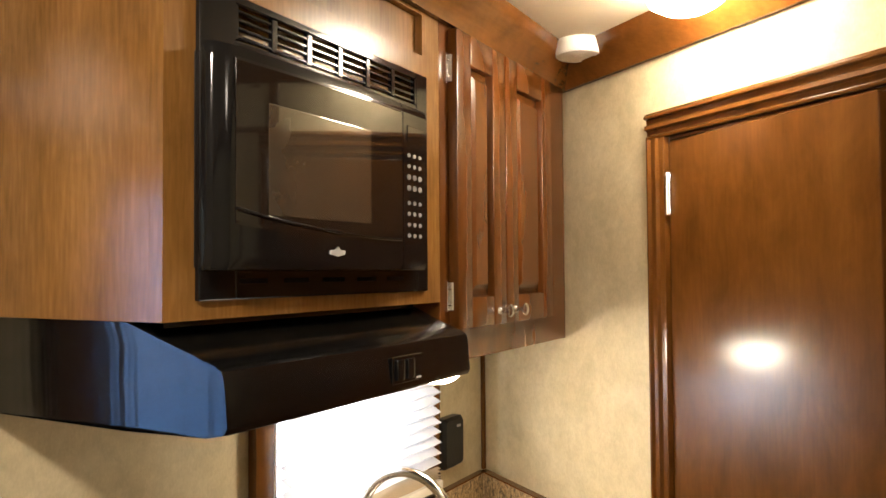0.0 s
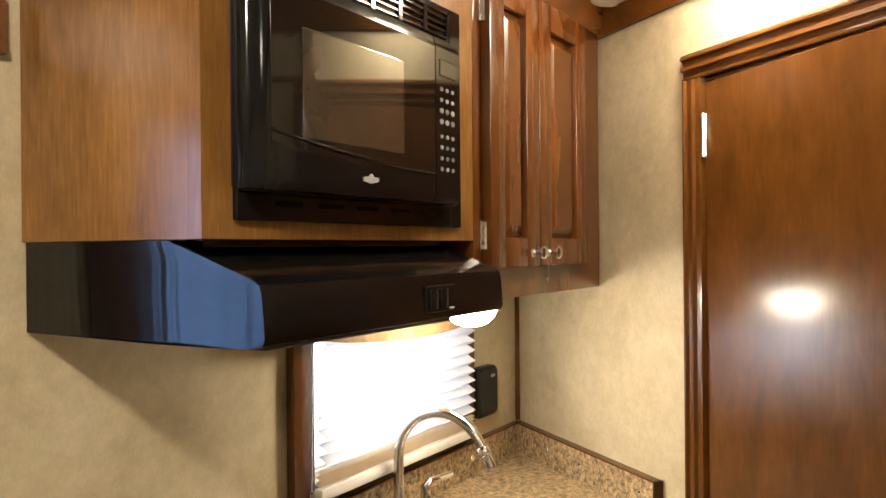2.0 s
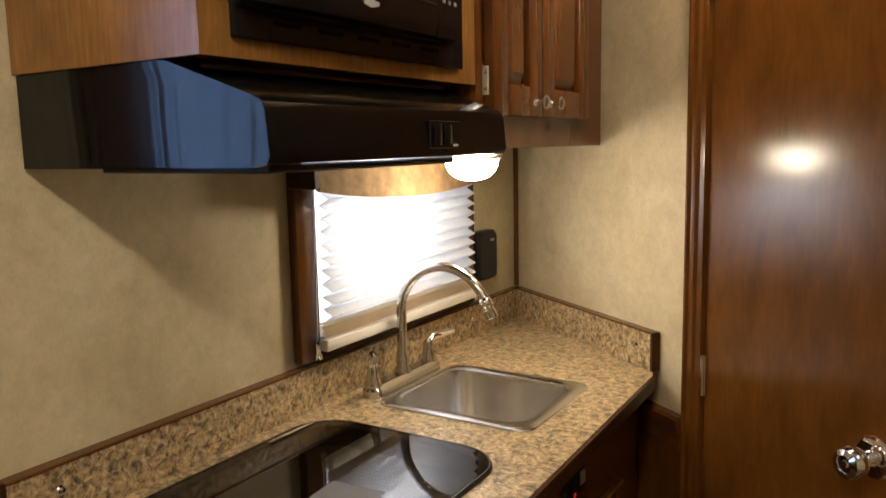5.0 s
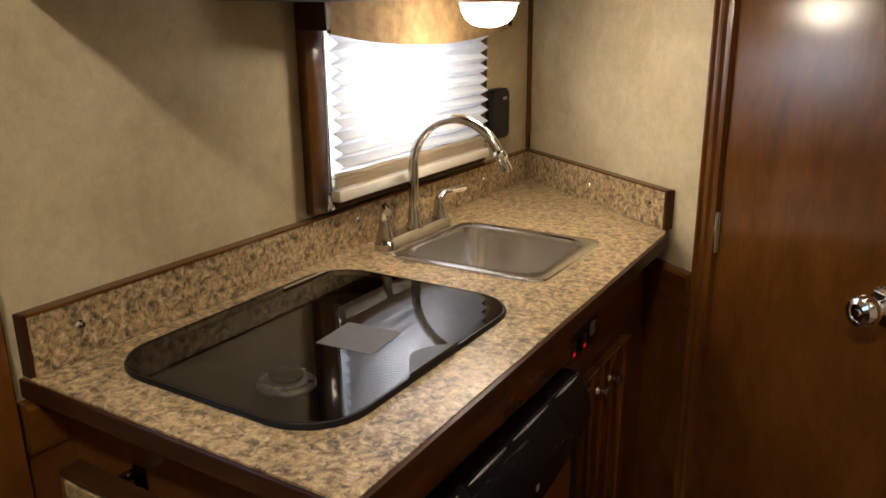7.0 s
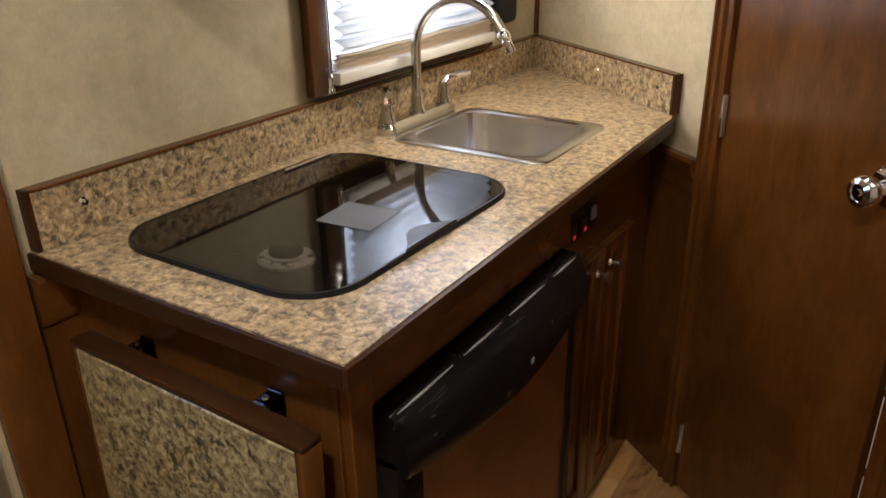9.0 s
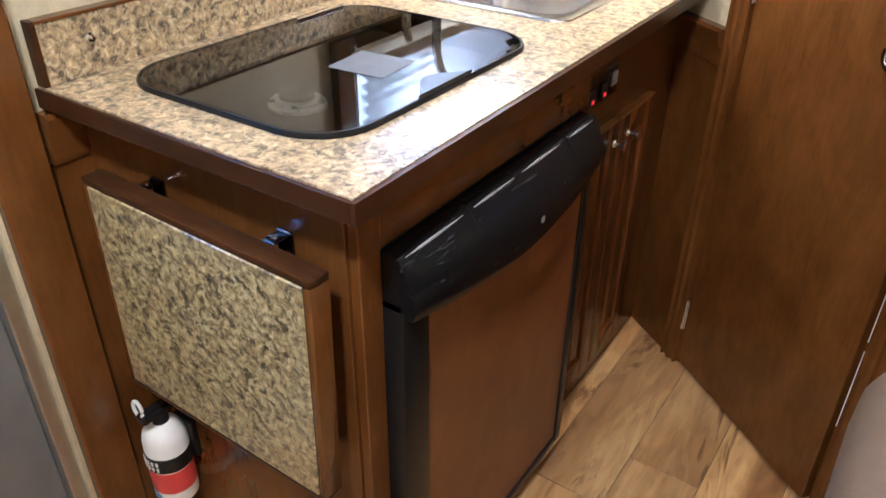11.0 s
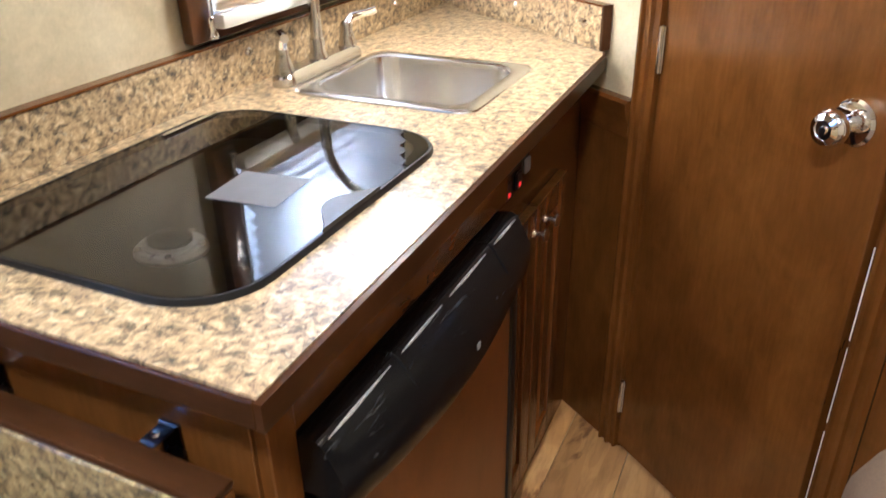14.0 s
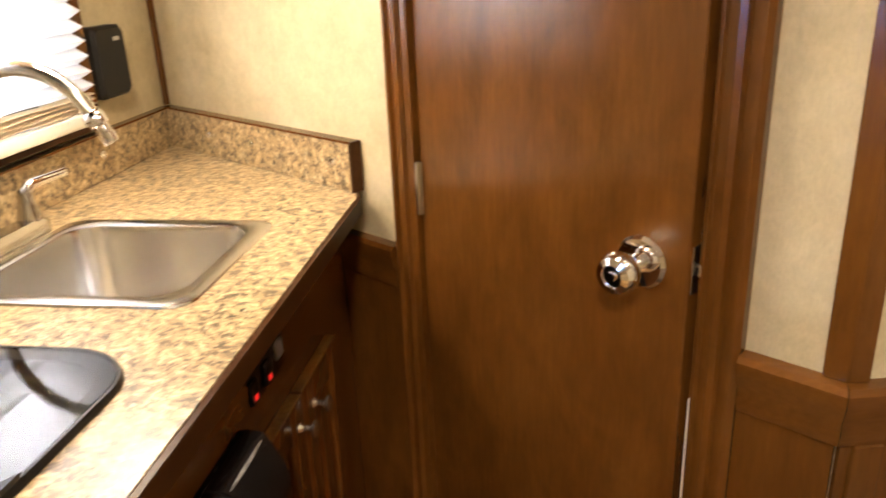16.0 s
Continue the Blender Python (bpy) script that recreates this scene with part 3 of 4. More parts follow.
part("rivet", lathe(bmesh.new(), [(0, 0), (0.009, 0), (0.007, 0.003), (0, 0.004)], Matrix.Translation((-0.035, 0.8, 0.52)) @ Matrix.Rotation(radians(90), 4, "Y"), 12), GREY_DOOR, entry)
dp = part("pane", boxed(-0.055, -0.05, 0.3, 0.79, 1.05, 1.68), GLASS_CLEAR, entry)
dp.visible_shadow = False
BLUE_SKY = emitter("blue_daylight", (0.2, 0.46, 1.0), 4.5)
solid("backdrop_window", boxed(-0.42, -0.41, 1.2, 2.5, 0.7, 1.7), emitter("white_daylight", (0.8, 0.86, 1.0), 2.5), "plain white daylight outside the kitchen window", "backdrop")
solid("backdrop_sky", boxed(-0.93, -0.92, -0.6, 1.4, 0.6, 2.6), BLUE_SKY, "plain blue daylight outside the entry door", "backdrop")
trim_e = box(boxed(0.001, 0.02, 0.885, 0.962, 0.0, 1.96, 0.003), 0.001, 0.02, 0.1, 0.176, 0.0, 1.96, 0.003)
box(trim_e, 0.001, 0.02, 0.176, 0.885, 1.885, 1.96, 0.003)
solid("trim_entry", trim_e, WOOD_Z, "stained wooden casing round the entry door", "trim")

# ---- upper cabinets ----


def cabinet_door(parent, x, y0, y1, z0, z1, knob_y, hinge_y, stile=0.055, t=0.02, wz=None, knob_z=None, hinge_z=()):
    """A framed door with a raised panel, in a plane of constant x, facing +x."""
    wz = wz or CAB_Z
    fr = bmesh.new()
    for a, b, c, d in ((y0, y0 + stile, z0, z1), (y1 - stile, y1, z0, z1), (y0 + stile, y1 - stile, z0, z0 + stile), (y0 + stile, y1 - stile, z1 - stile, z1)):
        box(fr, x, x + t, a, b, c, d, 0.003, 2)
    d = part("door", fr, wz, parent)
    a, b, c, e = y0 + stile - 0.002, y1 - stile + 0.002, z0 + stile - 0.002, z1 - stile + 0.002
    pb = bmesh.new()
    rings = []
    for inset, px in ((0, 0.004), (0.004, 0.006), (0.022, 0.015), (0.024, 0.0165)):
        rings.append([(x + px, a + inset, c + inset), (x + px, b - inset, c + inset), (x + px, b - inset, e - inset), (x + px, a + inset, e - inset)])
    loft(pb, rings)
    part("panel", pb, wz, d)
    if knob_y is not None:
        mk = Matrix.Translation((x + t, knob_y, knob_z)) @ Matrix.Rotation(radians(90), 4, "Y")
        part("knob", lathe(bmesh.new(), [(0, 0), (0.008, 0), (0.007, 0.003), (0.0045, 0.006), (0.0045, 0.014), (0.009, 0.018), (0.0125, 0.021), (0.0125, 0.024), (0.009, 0.027), (0, 0.028)], mk, 16), NICKEL, d, "brushed nickel knob")
    for hz in hinge_z:
        hb = boxed(x - 0.001, x + 0.006, hinge_y - 0.012, hinge_y + 0.001, hz - 0.026, hz + 0.026, 0.001)
        tube(hb, [(x + 0.007, hinge_y, hz - 0.024), (x + 0.007, hinge_y, hz + 0.024)], 0.0045, 8)
        for k in (-0.014, 0.014):
            lathe(hb, [(0, 0), (0.003, 0), (0.002, 0.0015), (0, 0.0015)], Matrix.Translation((x + 0.006, hinge_y - 0.007, hz + k)) @ Matrix.Rotation(radians(90), 4, "Y"), 8)
        part("hinge", hb, CHROME, d, "bright metal face hinge")
    return d


cab = thing("wall_cabinet", (0.17, 1.35, 1.497), "honey-stained wall cabinet built round the microwave", "cabinet", "kitchen wall cabinets")
part("side_panel", boxed(0.002, 0.3248, 1.058, 1.0718, 1.497, CEIL - 0.001), PALE_Z, cab)
part("carcass", boxed(0.002, 0.325, 1.072, 1.644, 1.501, CEIL - 0.001), PALE_Z, cab)
ff = bmesh.new()
for y0, y1, z0, z1 in ((1.058, 1.112, 1.497, CEIL - 0.08), (1.59, 1.645, 1.497, CEIL - 0.08), (1.112, 1.59, 1.497, 1.53), (1.112, 1.59, 1.855, 1.907), (1.058, 1.645, CEIL - 0.08, CEIL - 0.001)):
    box(ff, 0.325, 0.345, y0, y1, z0, z1)
part("face_frame", ff, PALE_Z, cab)
part("recessed_panel", boxed(0.3255, 0.332, 1.112, 1.59, 1.907, CEIL - 0.08), PALE_Z, cab)

cab2 = thing("wall_cabinet", (0.17, 1.9, 1.39), "stained wall cabinet with two raised-panel doors beside the slanted wall", "cabinet", "kitchen wall cabinets")
cb = bmesh.new()
prism(cb, [(0.002, 1.647), (0.325, 1.647), (0.325, slant_y(0.325) - 0.004), (0.002, slant_y(0) - 0.004)], "z", 1.39, CEIL - 0.001)
part("carcass", cb, CAB_Z, cab2)
ff = bmesh.new()
yr = slant_y(0.345) - 0.005
for y0, y1, z0, z1 in ((1.647, 1.69, 1.39, CEIL - 0.001), (2.115, yr, 1.39, CEIL - 0.001), (1.69, 2.115, 1.39, 1.458), (1.69, 2.115, 1.965, CEIL - 0.001)):
    box(ff, 0.3252, 0.3445, y0, y1, z0, z1)
part("face_frame", ff, CAB_Z, cab2)
cabinet_door(cab2, 0.3448, 1.676, 1.877, 1.448, 1.976, 1.843, 1.675, knob_z=1.474, hinge_z=(1.905, 1.506))
cabinet_door(cab2, 0.3448, 1.881, 2.126, 1.448, 1.976, 1.915, 2.126, knob_z=1.474)

# ---- microwave ----
mw = thing("microwave_oven", (0.36, 1.31, 1.552), "black built-in microwave oven with a vented trim frame", "microwave")
Y0, Y1, Z0, Z1 = 1.1, 1.59, 1.518, 1.87
# places inside the oven unit are laid out on a 0.42 m front and then fitted to its opening
SHIFT_MW = Matrix(((1, 0, 0, 0), (0, 1.045, 0, -0.047), (0, 0, 0.98, -0.0085), (0, 0, 0, 1)))
tf = bmesh.new()
for y0, y1, z0, z1 in ((Y0, Y0 + 0.055, Z0, Z1), (Y1 - 0.034, Y1, Z0, Z1), (Y0 + 0.055, Y1 - 0.034, Z0, Z0 + 0.04), (Y0 + 0.055, Y1 - 0.034, 1.86, Z1), (Y0 + 0.055, Y1 - 0.034, 1.805, 1.818)):
    box(tf, 0.3458, 0.354, y0, y1, z0, z1, 0.0015)
trim = part("trim_frame", tf, BLACK_GLOSS, mw)
for k in range(7):
    y = Y0 + 0.054 + 0.0668 * k
    part("vent_bar", boxed(0.3458, 0.3535, y - 0.004, y + 0.006, 1.818, 1.86, 0.001), BLACK_GLOSS, trim)
slat = bmesh.new()
box(slat, 0.3465, 0.3525, 0, 0.0565, 0, 0.0045, 0.0012)
for k in range(6):
    for j in range(4):
        b2 = slat.copy()
        part("vent_slat", b2, BLACK_GLOSS, trim, m=Matrix.Translation((0, Y0 + 0.0602 + 0.0668 * k, 1.8205 + 0.0102 * j)))
slat.free()
for k in range(5):
    part("lower_slot", boxed(0.3541, 0.3546, Y0 + 0.06 + k * 0.077, Y0 + 0.107 + k * 0.077, 1.536, 1.542), SLOT_M, trim)
part("oven_body", boxed(0.3, 0.375, 1.098, 1.525, 1.592, 1.842, 0.004), BLACK_SATIN, mw, m=SHIFT_MW)


def bulge(y0, y1, z0, z1, x0, depth, n=14, r=0.012, lip=0.0, sag=0.0, soft=0.0):
    """A shallow plate curved in plan, with softened rims."""
    rows = []
    steps = [i / n for i in range(n + 1)]
    if soft:
        steps = [0.0, 0.004, 0.012, 0.025, 0.045, 0.07] + [0.12 + 0.88 * i / n for i in range(n + 1)]
    for u in steps:
        y = y0 + (y1 - y0) * u
        t = (y - 1.085) / (1.505 - 1.085)
        x = x0 + depth * (1 - (2 * t - 1) ** 2) + lip
        if u < 0.07:
            x -= soft * (1 - math.sqrt(1 - (1 - u / 0.07) ** 2))
        zb = z0 - sag * (1 - (2 * u - 1) ** 2)
        rows.append([(x0 - 0.02, y, zb), (x0 - 0.02, y, z1), (x - r * 0.35, y, z1), (x, y, z1 - r), (x, y, z1 - 1.3 * r), (x, y, zb + 1.3 * r), (x, y, zb + r), (x - r * 0.35, y, zb)])
    return loft(bmesh.new(), rows)


door_mw = part("oven_door", bulge(1.085, 1.432, 1.592, 1.842, 0.39, 0.008, soft=0.016), BLACK_GLOSS, mw, m=SHIFT_MW)
part("door_glass", bulge(1.112, 1.428, 1.642, 1.83, 0.391, 0.008, r=0.004, sag=0.012), MW_GLASS, door_mw, "dark reflective door glass", m=SHIFT_MW)
part("door_screen", bulge(1.158, 1.348, 1.655, 1.785, 0.3918, 0.008, r=0.001), MW_SCREEN, door_mw, "brown perforated screen behind the glass", m=SHIFT_MW)
lip = []
for k in range(25):
    u = k / 24
    yl = 1.113 + 0.312 * u
    zl = 1.672 - 0.042 * math.sin(math.pi * (0.08 + 0.46 * u)) ** 0.6 + 0.006
    tl = (yl - 1.085) / 0.42
    lip.append((0.3995 - 0.008 * (2 * tl - 1) ** 2 * 1.0, yl, zl))
part("curved_lip", tube(bmesh.new(), lip, 0.0022, 8), BLACK_GLOSS, door_mw, m=SHIFT_MW)
part("control_panel", bulge(1.434, 1.505, 1.592, 1.842, 0.39, 0.008), BLACK_GLOSS, mw, m=SHIFT_MW)
for r in range(8):
    for c in range(3):
        yb, zb = 1.449 + 0.0165 * c, 1.765 - 0.0165 * r - (0.006 if r > 3 else 0)
        t = (yb - 1.085) / 0.42
        xb = 0.39 + 0.008 * (1 - (2 * t - 1) ** 2)
        rad = 0.0056 if r in (2, 3) else 0.0042
        part("button", lathe(bmesh.new(), [(0, -0.001), (rad, -0.001), (rad * 0.9, 0.0012), (0, 0.0014)],
             Matrix.Translation((xb, yb, zb)) @ Matrix.Rotation(radians(90), 4, "Y") @ Matrix.Diagonal((0.8, 1, 1, 1)), 10), BUTTON_M, mw, m=SHIFT_MW)
part("display", bulge(1.445, 1.492, 1.785, 1.81, 0.391, 0.008, r=0.001), MW_GLASS, mw, m=SHIFT_MW)
badge = bmesh.new()
prism(badge, [(1.262, 1.612), (1.276, 1.609), (1.29, 1.612), (1.291, 1.617), (1.281, 1.618), (1.277, 1.622), (1.272, 1.618), (1.262, 1.617)], "x", 0.392, 0.4)
part("badge", badge, GREY_MARK, door_mw, "small silver maker's badge", m=SHIFT_MW)

# ---- range hood ----
hood = thing("range_hood", (0.2, 1.34, 1.379), "black sheet-metal range hood under the microwave cabinet", "range hood")
PROF = [(0.004, 1.379), (0.004, 1.496), (0.14, 1.496), (0.284, 1.496), (0.4, 1.453), (0.409, 1.447), (0.412, 1.438), (0.416, 1.391), (0.412, 1.383), (0.39, 1.379), (0.284, 1.379)]


def hood_ring(y, push, side):
    return [(x - (0.02 if side == 2 and x > 0.38 else 0), y + push * max(0.0, x - 0.284) ** (1.0 if side == 0 else 1.6), z) for x, z in PROF]


hb = bmesh.new()
loft(hb, [hood_ring(1.062, 0.13, 0), hood_ring(1.086, 0.0, 1), hood_ring(1.596, 0.0, 1), hood_ring(1.619, -0.05, 1), hood_ring(1.637, -0.13, 2)])
shell = part("shell", hb, HOOD_M, hood)
part("upstand", boxed(0.28, 0.31, 1.09, 1.615, 1.488, 1.4966), HOOD_M, hood)
pan = part("control_plate", boxed(0.4135, 0.4172, 1.385, 1.465, 1.394, 1.432, 0.001), BLACK_GLOSS, hood)
for y in (1.393, 1.42):
    part("rocker_switch", boxed(0.416, 0.421, y, y + 0.019, 1.399, 1.427, 0.002, 2), BLACK_GLOSS, pan)
part("switch_mark", boxed(0.4166, 0.4176, 1.447, 1.46, 1.397, 1.3995), GREY_MARK, pan, "small grey printed mark")
fb = boxed(0.08, 0.375, 1.12, 1.52, 1.371, 1.3785, 0.002)
part("grease_filter", fb, FILTER_M, hood, "dark aluminium mesh filter")

# ---- dome light under the door cabinet ----
dome = thing("cabinet_light", (0.23, 1.835, 1.389), "lit frosted dome light under the wall cabinet", "light")
ML = Matrix.Translation((0.23, 1.835, 1.3895)) @ Matrix.Rotation(radians(180), 4, "X")
part("lamp_rim", lathe(bmesh.new(), [(0.0, 0), (0.06, 0), (0.0615, 0.006), (0.0605, 0.018), (0.056, 0.021), (0.0, 0.021)], ML, 32), WHITE_PLASTIC, dome, "white lamp rim")
part("lamp_diffuser", lathe(bmesh.new(), [(0.0, 0.0205), (0.053, 0.0205), (0.052, 0.032), (0.045, 0.046), (0.033, 0.056), (0.017, 0.0615), (0.0, 0.063)], ML, 32), DOME_LAMP, dome, "lit frosted dome diffuser")

# ---- ceiling fittings ----
detector = thing("smoke_detector", (0.434, 2.115, 2.02), "round white smoke detector on the ceiling", "smoke detector")
MDT = Matrix.Translation((0.434, 2.115, CEIL)) @ Matrix.Rotation(radians(180), 4, "X")
part("base_ring", lathe(bmesh.new(), [(0, 0), (0.05, 0), (0.051, 0.006), (0.0, 0.006)], MDT), WHITE_PLASTIC, detector)
part("cover", lathe(bmesh.new(), [(0.0, 0.005), (0.053, 0.005), (0.0535, 0.026), (0.049, 0.034), (0.036, 0.036), (0.034, 0.034), (0.014, 0.034), (0.013, 0.037), (0.0, 0.0375)], MDT, 32), WHITE_PLASTIC, detector)


def ceiling_light(x, y, glow=CEIL_LAMP):
    ob = thing("ceiling_light", (x, y, CEIL), "lit frosted dome ceiling light with a pale rim", "ceiling light", "ceiling lights")
    m = Matrix.Translation((x, y, CEIL)) @ Matrix.Rotation(radians(180), 4, "X")
    part("rim", lathe(bmesh.new(), [(0, 0), (0.08, 0), (0.081, 0.008), (0.074, 0.012), (0, 0.012)], m, 28), WHITE_PLASTIC, ob)
    part("diffuser", lathe(bmesh.new(), [(0.072, 0.011), (0.072, 0.03), (0.062, 0.05), (0.04, 0.063), (0.0, 0.068)], m, 28), glow, ob, "lit frosted dome")
    return ob


ceiling_light(0.722, 1.84)
# unseen fill light, added to brighten the fridge front and floor
ceiling_light(1.65, 1.35, SIDE_FILL)
ceiling_light(0.82, 0.3, ROOM_LAMP)
wl = MS @ Vector((0.95, 0.55, 0))
ceiling_light(wl.x, wl.y)

# ---- worktop ----
top = thing("worktop", (0.26, 1.6, 0.868), "speckled brown granite-look worktop with dark wood edging", "worktop")
# the front edge runs out a little towards the free end
XN, XFAR, YL, YF = 0.5445, 0.526, 0.976, 2.085
CUT_SINK = rounded(0.122, 0.422, 1.666, 1.942, 0.042)
CUT_COOK = rounded(0.079, 0.437, 1.074, 1.527, 0.07)
part("slab", sheet_with_holes(bmesh.new(), [(0.002, YL + 0.006), (XN, YL + 0.006), (XFAR, YF), (0.512, slant_y(0.512) - 0.004), (0.002, slant_y(0) - 0.004)], [CUT_SINK, CUT_COOK], 0.868, 0.9), GRANITE, top)
part("front_edge", prism(bmesh.new(), [(XN + 0.0003, YL), (XN + 0.0075, YL), (XFAR + 0.0075, YF + 0.002), (0.519, slant_y(0.519) - 0.004), (0.5124, slant_y(0.5124) - 0.004), (XFAR + 0.0003, YF)], "z", 0.871, 0.8985), DARK_Y, top, "dark wooden front edge")
part("side_edge", boxed(0.002, XN, YL, YL + 0.0058, 0.871, 0.8985, 0.0015), DARK_X, top, "dark wooden side edge")
BT = 0.982
bs = part("backsplash", boxed(0.002, 0.02, 0.99, slant_y(0.02) - 0.014, 0.9005, BT, 0.001), GRANITE, top)
part("cap_strip", boxed(0.002, 0.0215, 0.988, slant_y(0.02) - 0.016, BT + 0.0002, BT + 0.004), WOOD_Y, bs, "thin wooden cap strip")
part("end_cap", boxed(0.002, 0.0215, 0.983, 0.9895, 0.9005, BT + 0.004), DARK_X, bs, "dark wooden end cap")
bs2 = part("backsplash", boxed(0.018, 0.645, -0.022, -0.002, 0.9005, BT, 0.001), GRANITE, top, m=MS)
part("cap_strip", boxed(0.022, 0.649, -0.0235, -0.002, BT + 0.0002, BT + 0.004), WOOD_S, bs2, "thin wooden cap strip", m=MS)
part("end_cap", boxed(0.6455, 0.652, -0.0235, -0.002, 0.9005, BT + 0.004), DARK_X, bs2, "dark wooden end cap", m=MS)
CAP = [(0, -0.001), (0.008, -0.001), (0.008, 0.002), (0.0055, 0.005), (0, 0.0065)]
for y, z in ((1.06, 0.948), (1.673, 0.957), (2.2, 0.946)):
    part("screw_cap", lathe(bmesh.new(), CAP, Matrix.Translation((0.0202, y, z)) @ Matrix.Rotation(radians(90), 4, "Y"), 12), CHROME, bs)
for x in (0.168, 0.293, 0.489):
    part("screw_cap", lathe(bmesh.new(), CAP, MS @ Matrix.Translation(((x - 0.002) / 0.8141, -0.0222, 0.945)) @ Matrix.Rotation(radians(90), 4, "X"), 12), CHROME, bs2)

# ---- cooktop ----
MCK = Matrix(((1.021, 0, 0, 0.011), (0, 0.9466, 0, 0.0627), (0, 0, 1, 0), (0, 0, 0, 1)))      # the hob fitted to its cut-out
cook = thing("cooktop", (0.25, 1.32, 0.9), "black drop-in cooktop under a smoked glass lid", "cooktop")
outer = rounded(0.05, 0.434, 1.043, 1.567, 0.085, 8)
mid = rounded(0.052, 0.432, 1.045, 1.565, 0.083, 8)
lid_o = rounded(0.055, 0.429, 1.048, 1.562, 0.08, 8)
rb = bmesh.new()
loft(rb, [[(x, y, 0.9003) for x, y in outer], [(x, y, 0.904) for x, y in outer], [(x, y, 0.9075) for x, y in mid], [(x, y, 0.9075) for x, y in lid_o], [(x, y, 0.9003) for x, y in lid_o]], caps=False)
part("rim", rb, BLACK_SATIN, cook, m=MCK)
frit = sheet_with_holes(bmesh.new(), rounded(0.0565, 0.4275, 1.0495, 1.5605, 0.08, 8), [rounded(0.073, 0.411, 1.075, 1.54, 0.065, 8)], 0.9012, 0.9028)
part("border_band", frit, BLACK_SATIN, cook, "black border under the glass", m=MCK)
pin = rounded(0.069, 0.415, 1.07, 1.545, 0.068, 6)
pbt = rounded(0.095, 0.39, 1.1, 1.52, 0.055, 6)
pn = bmesh.new()
rings = [[(x, y, 0.8995) for x, y in pin], [(x, y, 0.876) for x, y in pbt], [(x * 0.2 + 0.2, y * 0.2 + 1.056, 0.874) for x, y in pbt]]
loft(pn, rings, caps=False)
pn.faces.new([v for v in pn.verts if v.co.z < 0.8745])
part("burner_pan", pn, COOK_PAN, cook, m=MCK)
lb = bmesh.new()
loft(lb, [[(x, y, 0.9035) for x, y in rounded(0.0555, 0.4285, 1.0485, 1.5615, 0.08, 8)], [(x, y, 0.9075) for x, y in rounded(0.056, 0.428, 1.049, 1.561, 0.08, 8)]])
part("glass_lid", lb, COOK_GLASS, cook, "smoked glass lid", m=MCK)
burner = bmesh.new()
MB = Matrix.Translation((0.27, 1.172, 0.8745))
lathe(burner, [(0.0, 0), (0.04, 0), (0.04, 0.005), (0.036, 0.009), (0.03, 0.009), (0.03, 0.012), (0.027, 0.013), (0.0, 0.013)], MB, 28)
bn = part("burner", burner, BURNER_M, cook, "bright steel burner ring", m=MCK)
part("burner_cap", lathe(bmesh.new(), [(0, 0.0131), (0.024, 0.0131), (0.024, 0.017), (0.02, 0.02), (0, 0.021)], MB, 24), COOK_PAN, bn, m=MCK)
for k in range(5):
    a = radians(72 * k)
    part("flame_port", boxed(-0.004, 0.004, 0.03, 0.038, 0.009, 0.0115, 0.001), CHROME, bn, m=MCK @ MB @ Matrix.Rotation(a, 4, "Z"))
nb = bmesh.new()
no = [(0.432 - 0.034 * math.sin(math.pi * k / 12) ** 1.5, 1.222 + 0.13 * k / 12) for k in range(13)]
prism(nb, no, "z", 0.9078, 0.913)
part("lift_handle", nb, BLACK_SATIN, cook, "black moulded lift handle", m=MCK)
part("rear_hinge", tube(bmesh.new(), [(0.07, 1.4, 0.9095), (0.07, 1.52, 0.9095)], 0.0032, 8), CHROME, cook, "bright rear hinge bar", m=MCK)
ML2 = Matrix.Translation((0.317, 1.291, 0)) @ Matrix.Rotation(radians(5), 4, "Z")
lab = thing("paper_label", (0.28, 1.345, 0.9078), "plain pale grey paper sheet lying on the cooktop glass", "label")
part("sheet", boxed(-0.045, 0.047, -0.042, 0.043, 0.9079, 0.9083), LABEL_M, lab, m=ML2)

# ---- sink and tap ----
sink = thing("kitchen_sink", (0.255, 1.838, 0.9), "square stainless steel drop-in sink", "sink")
sb = bmesh.new()
SX0, SX1, SY0, SY1 = 0.106, 0.438, 1.65, 1.958
rg = [(0.0, 0.032, 0.9006), (0.001, 0.032, 0.9035), (0.007, 0.03, 0.9052), (0.024, 0.045, 0.9048), (0.028, 0.045, 0.902), (0.03, 0.045, 0.893),
      (0.037, 0.045, 0.795), (0.046, 0.045, 0.776), (0.068, 0.04, 0.768), (0.118, 0.02, 0.766)]
loft(sb, [[(x, y, z) for x, y in rounded(SX0 + d, SX1 - d, SY0 + d, SY1 - d, r, 7)] for d, r, z in rg], caps=False)
sb.faces.new([v for v in sb.verts if v.co.z < 0.7665])
part("basin", sb, STEEL, sink)
part("drain", lathe(bmesh.new(), [(0, 0), (0.03, 0), (0.03, 0.002), (0.022, 0.003), (0.02, 0.001), (0, 0.001)], Matrix.Translation((0.273, 1.82, 0.7672)), 20), CHROME, sink)

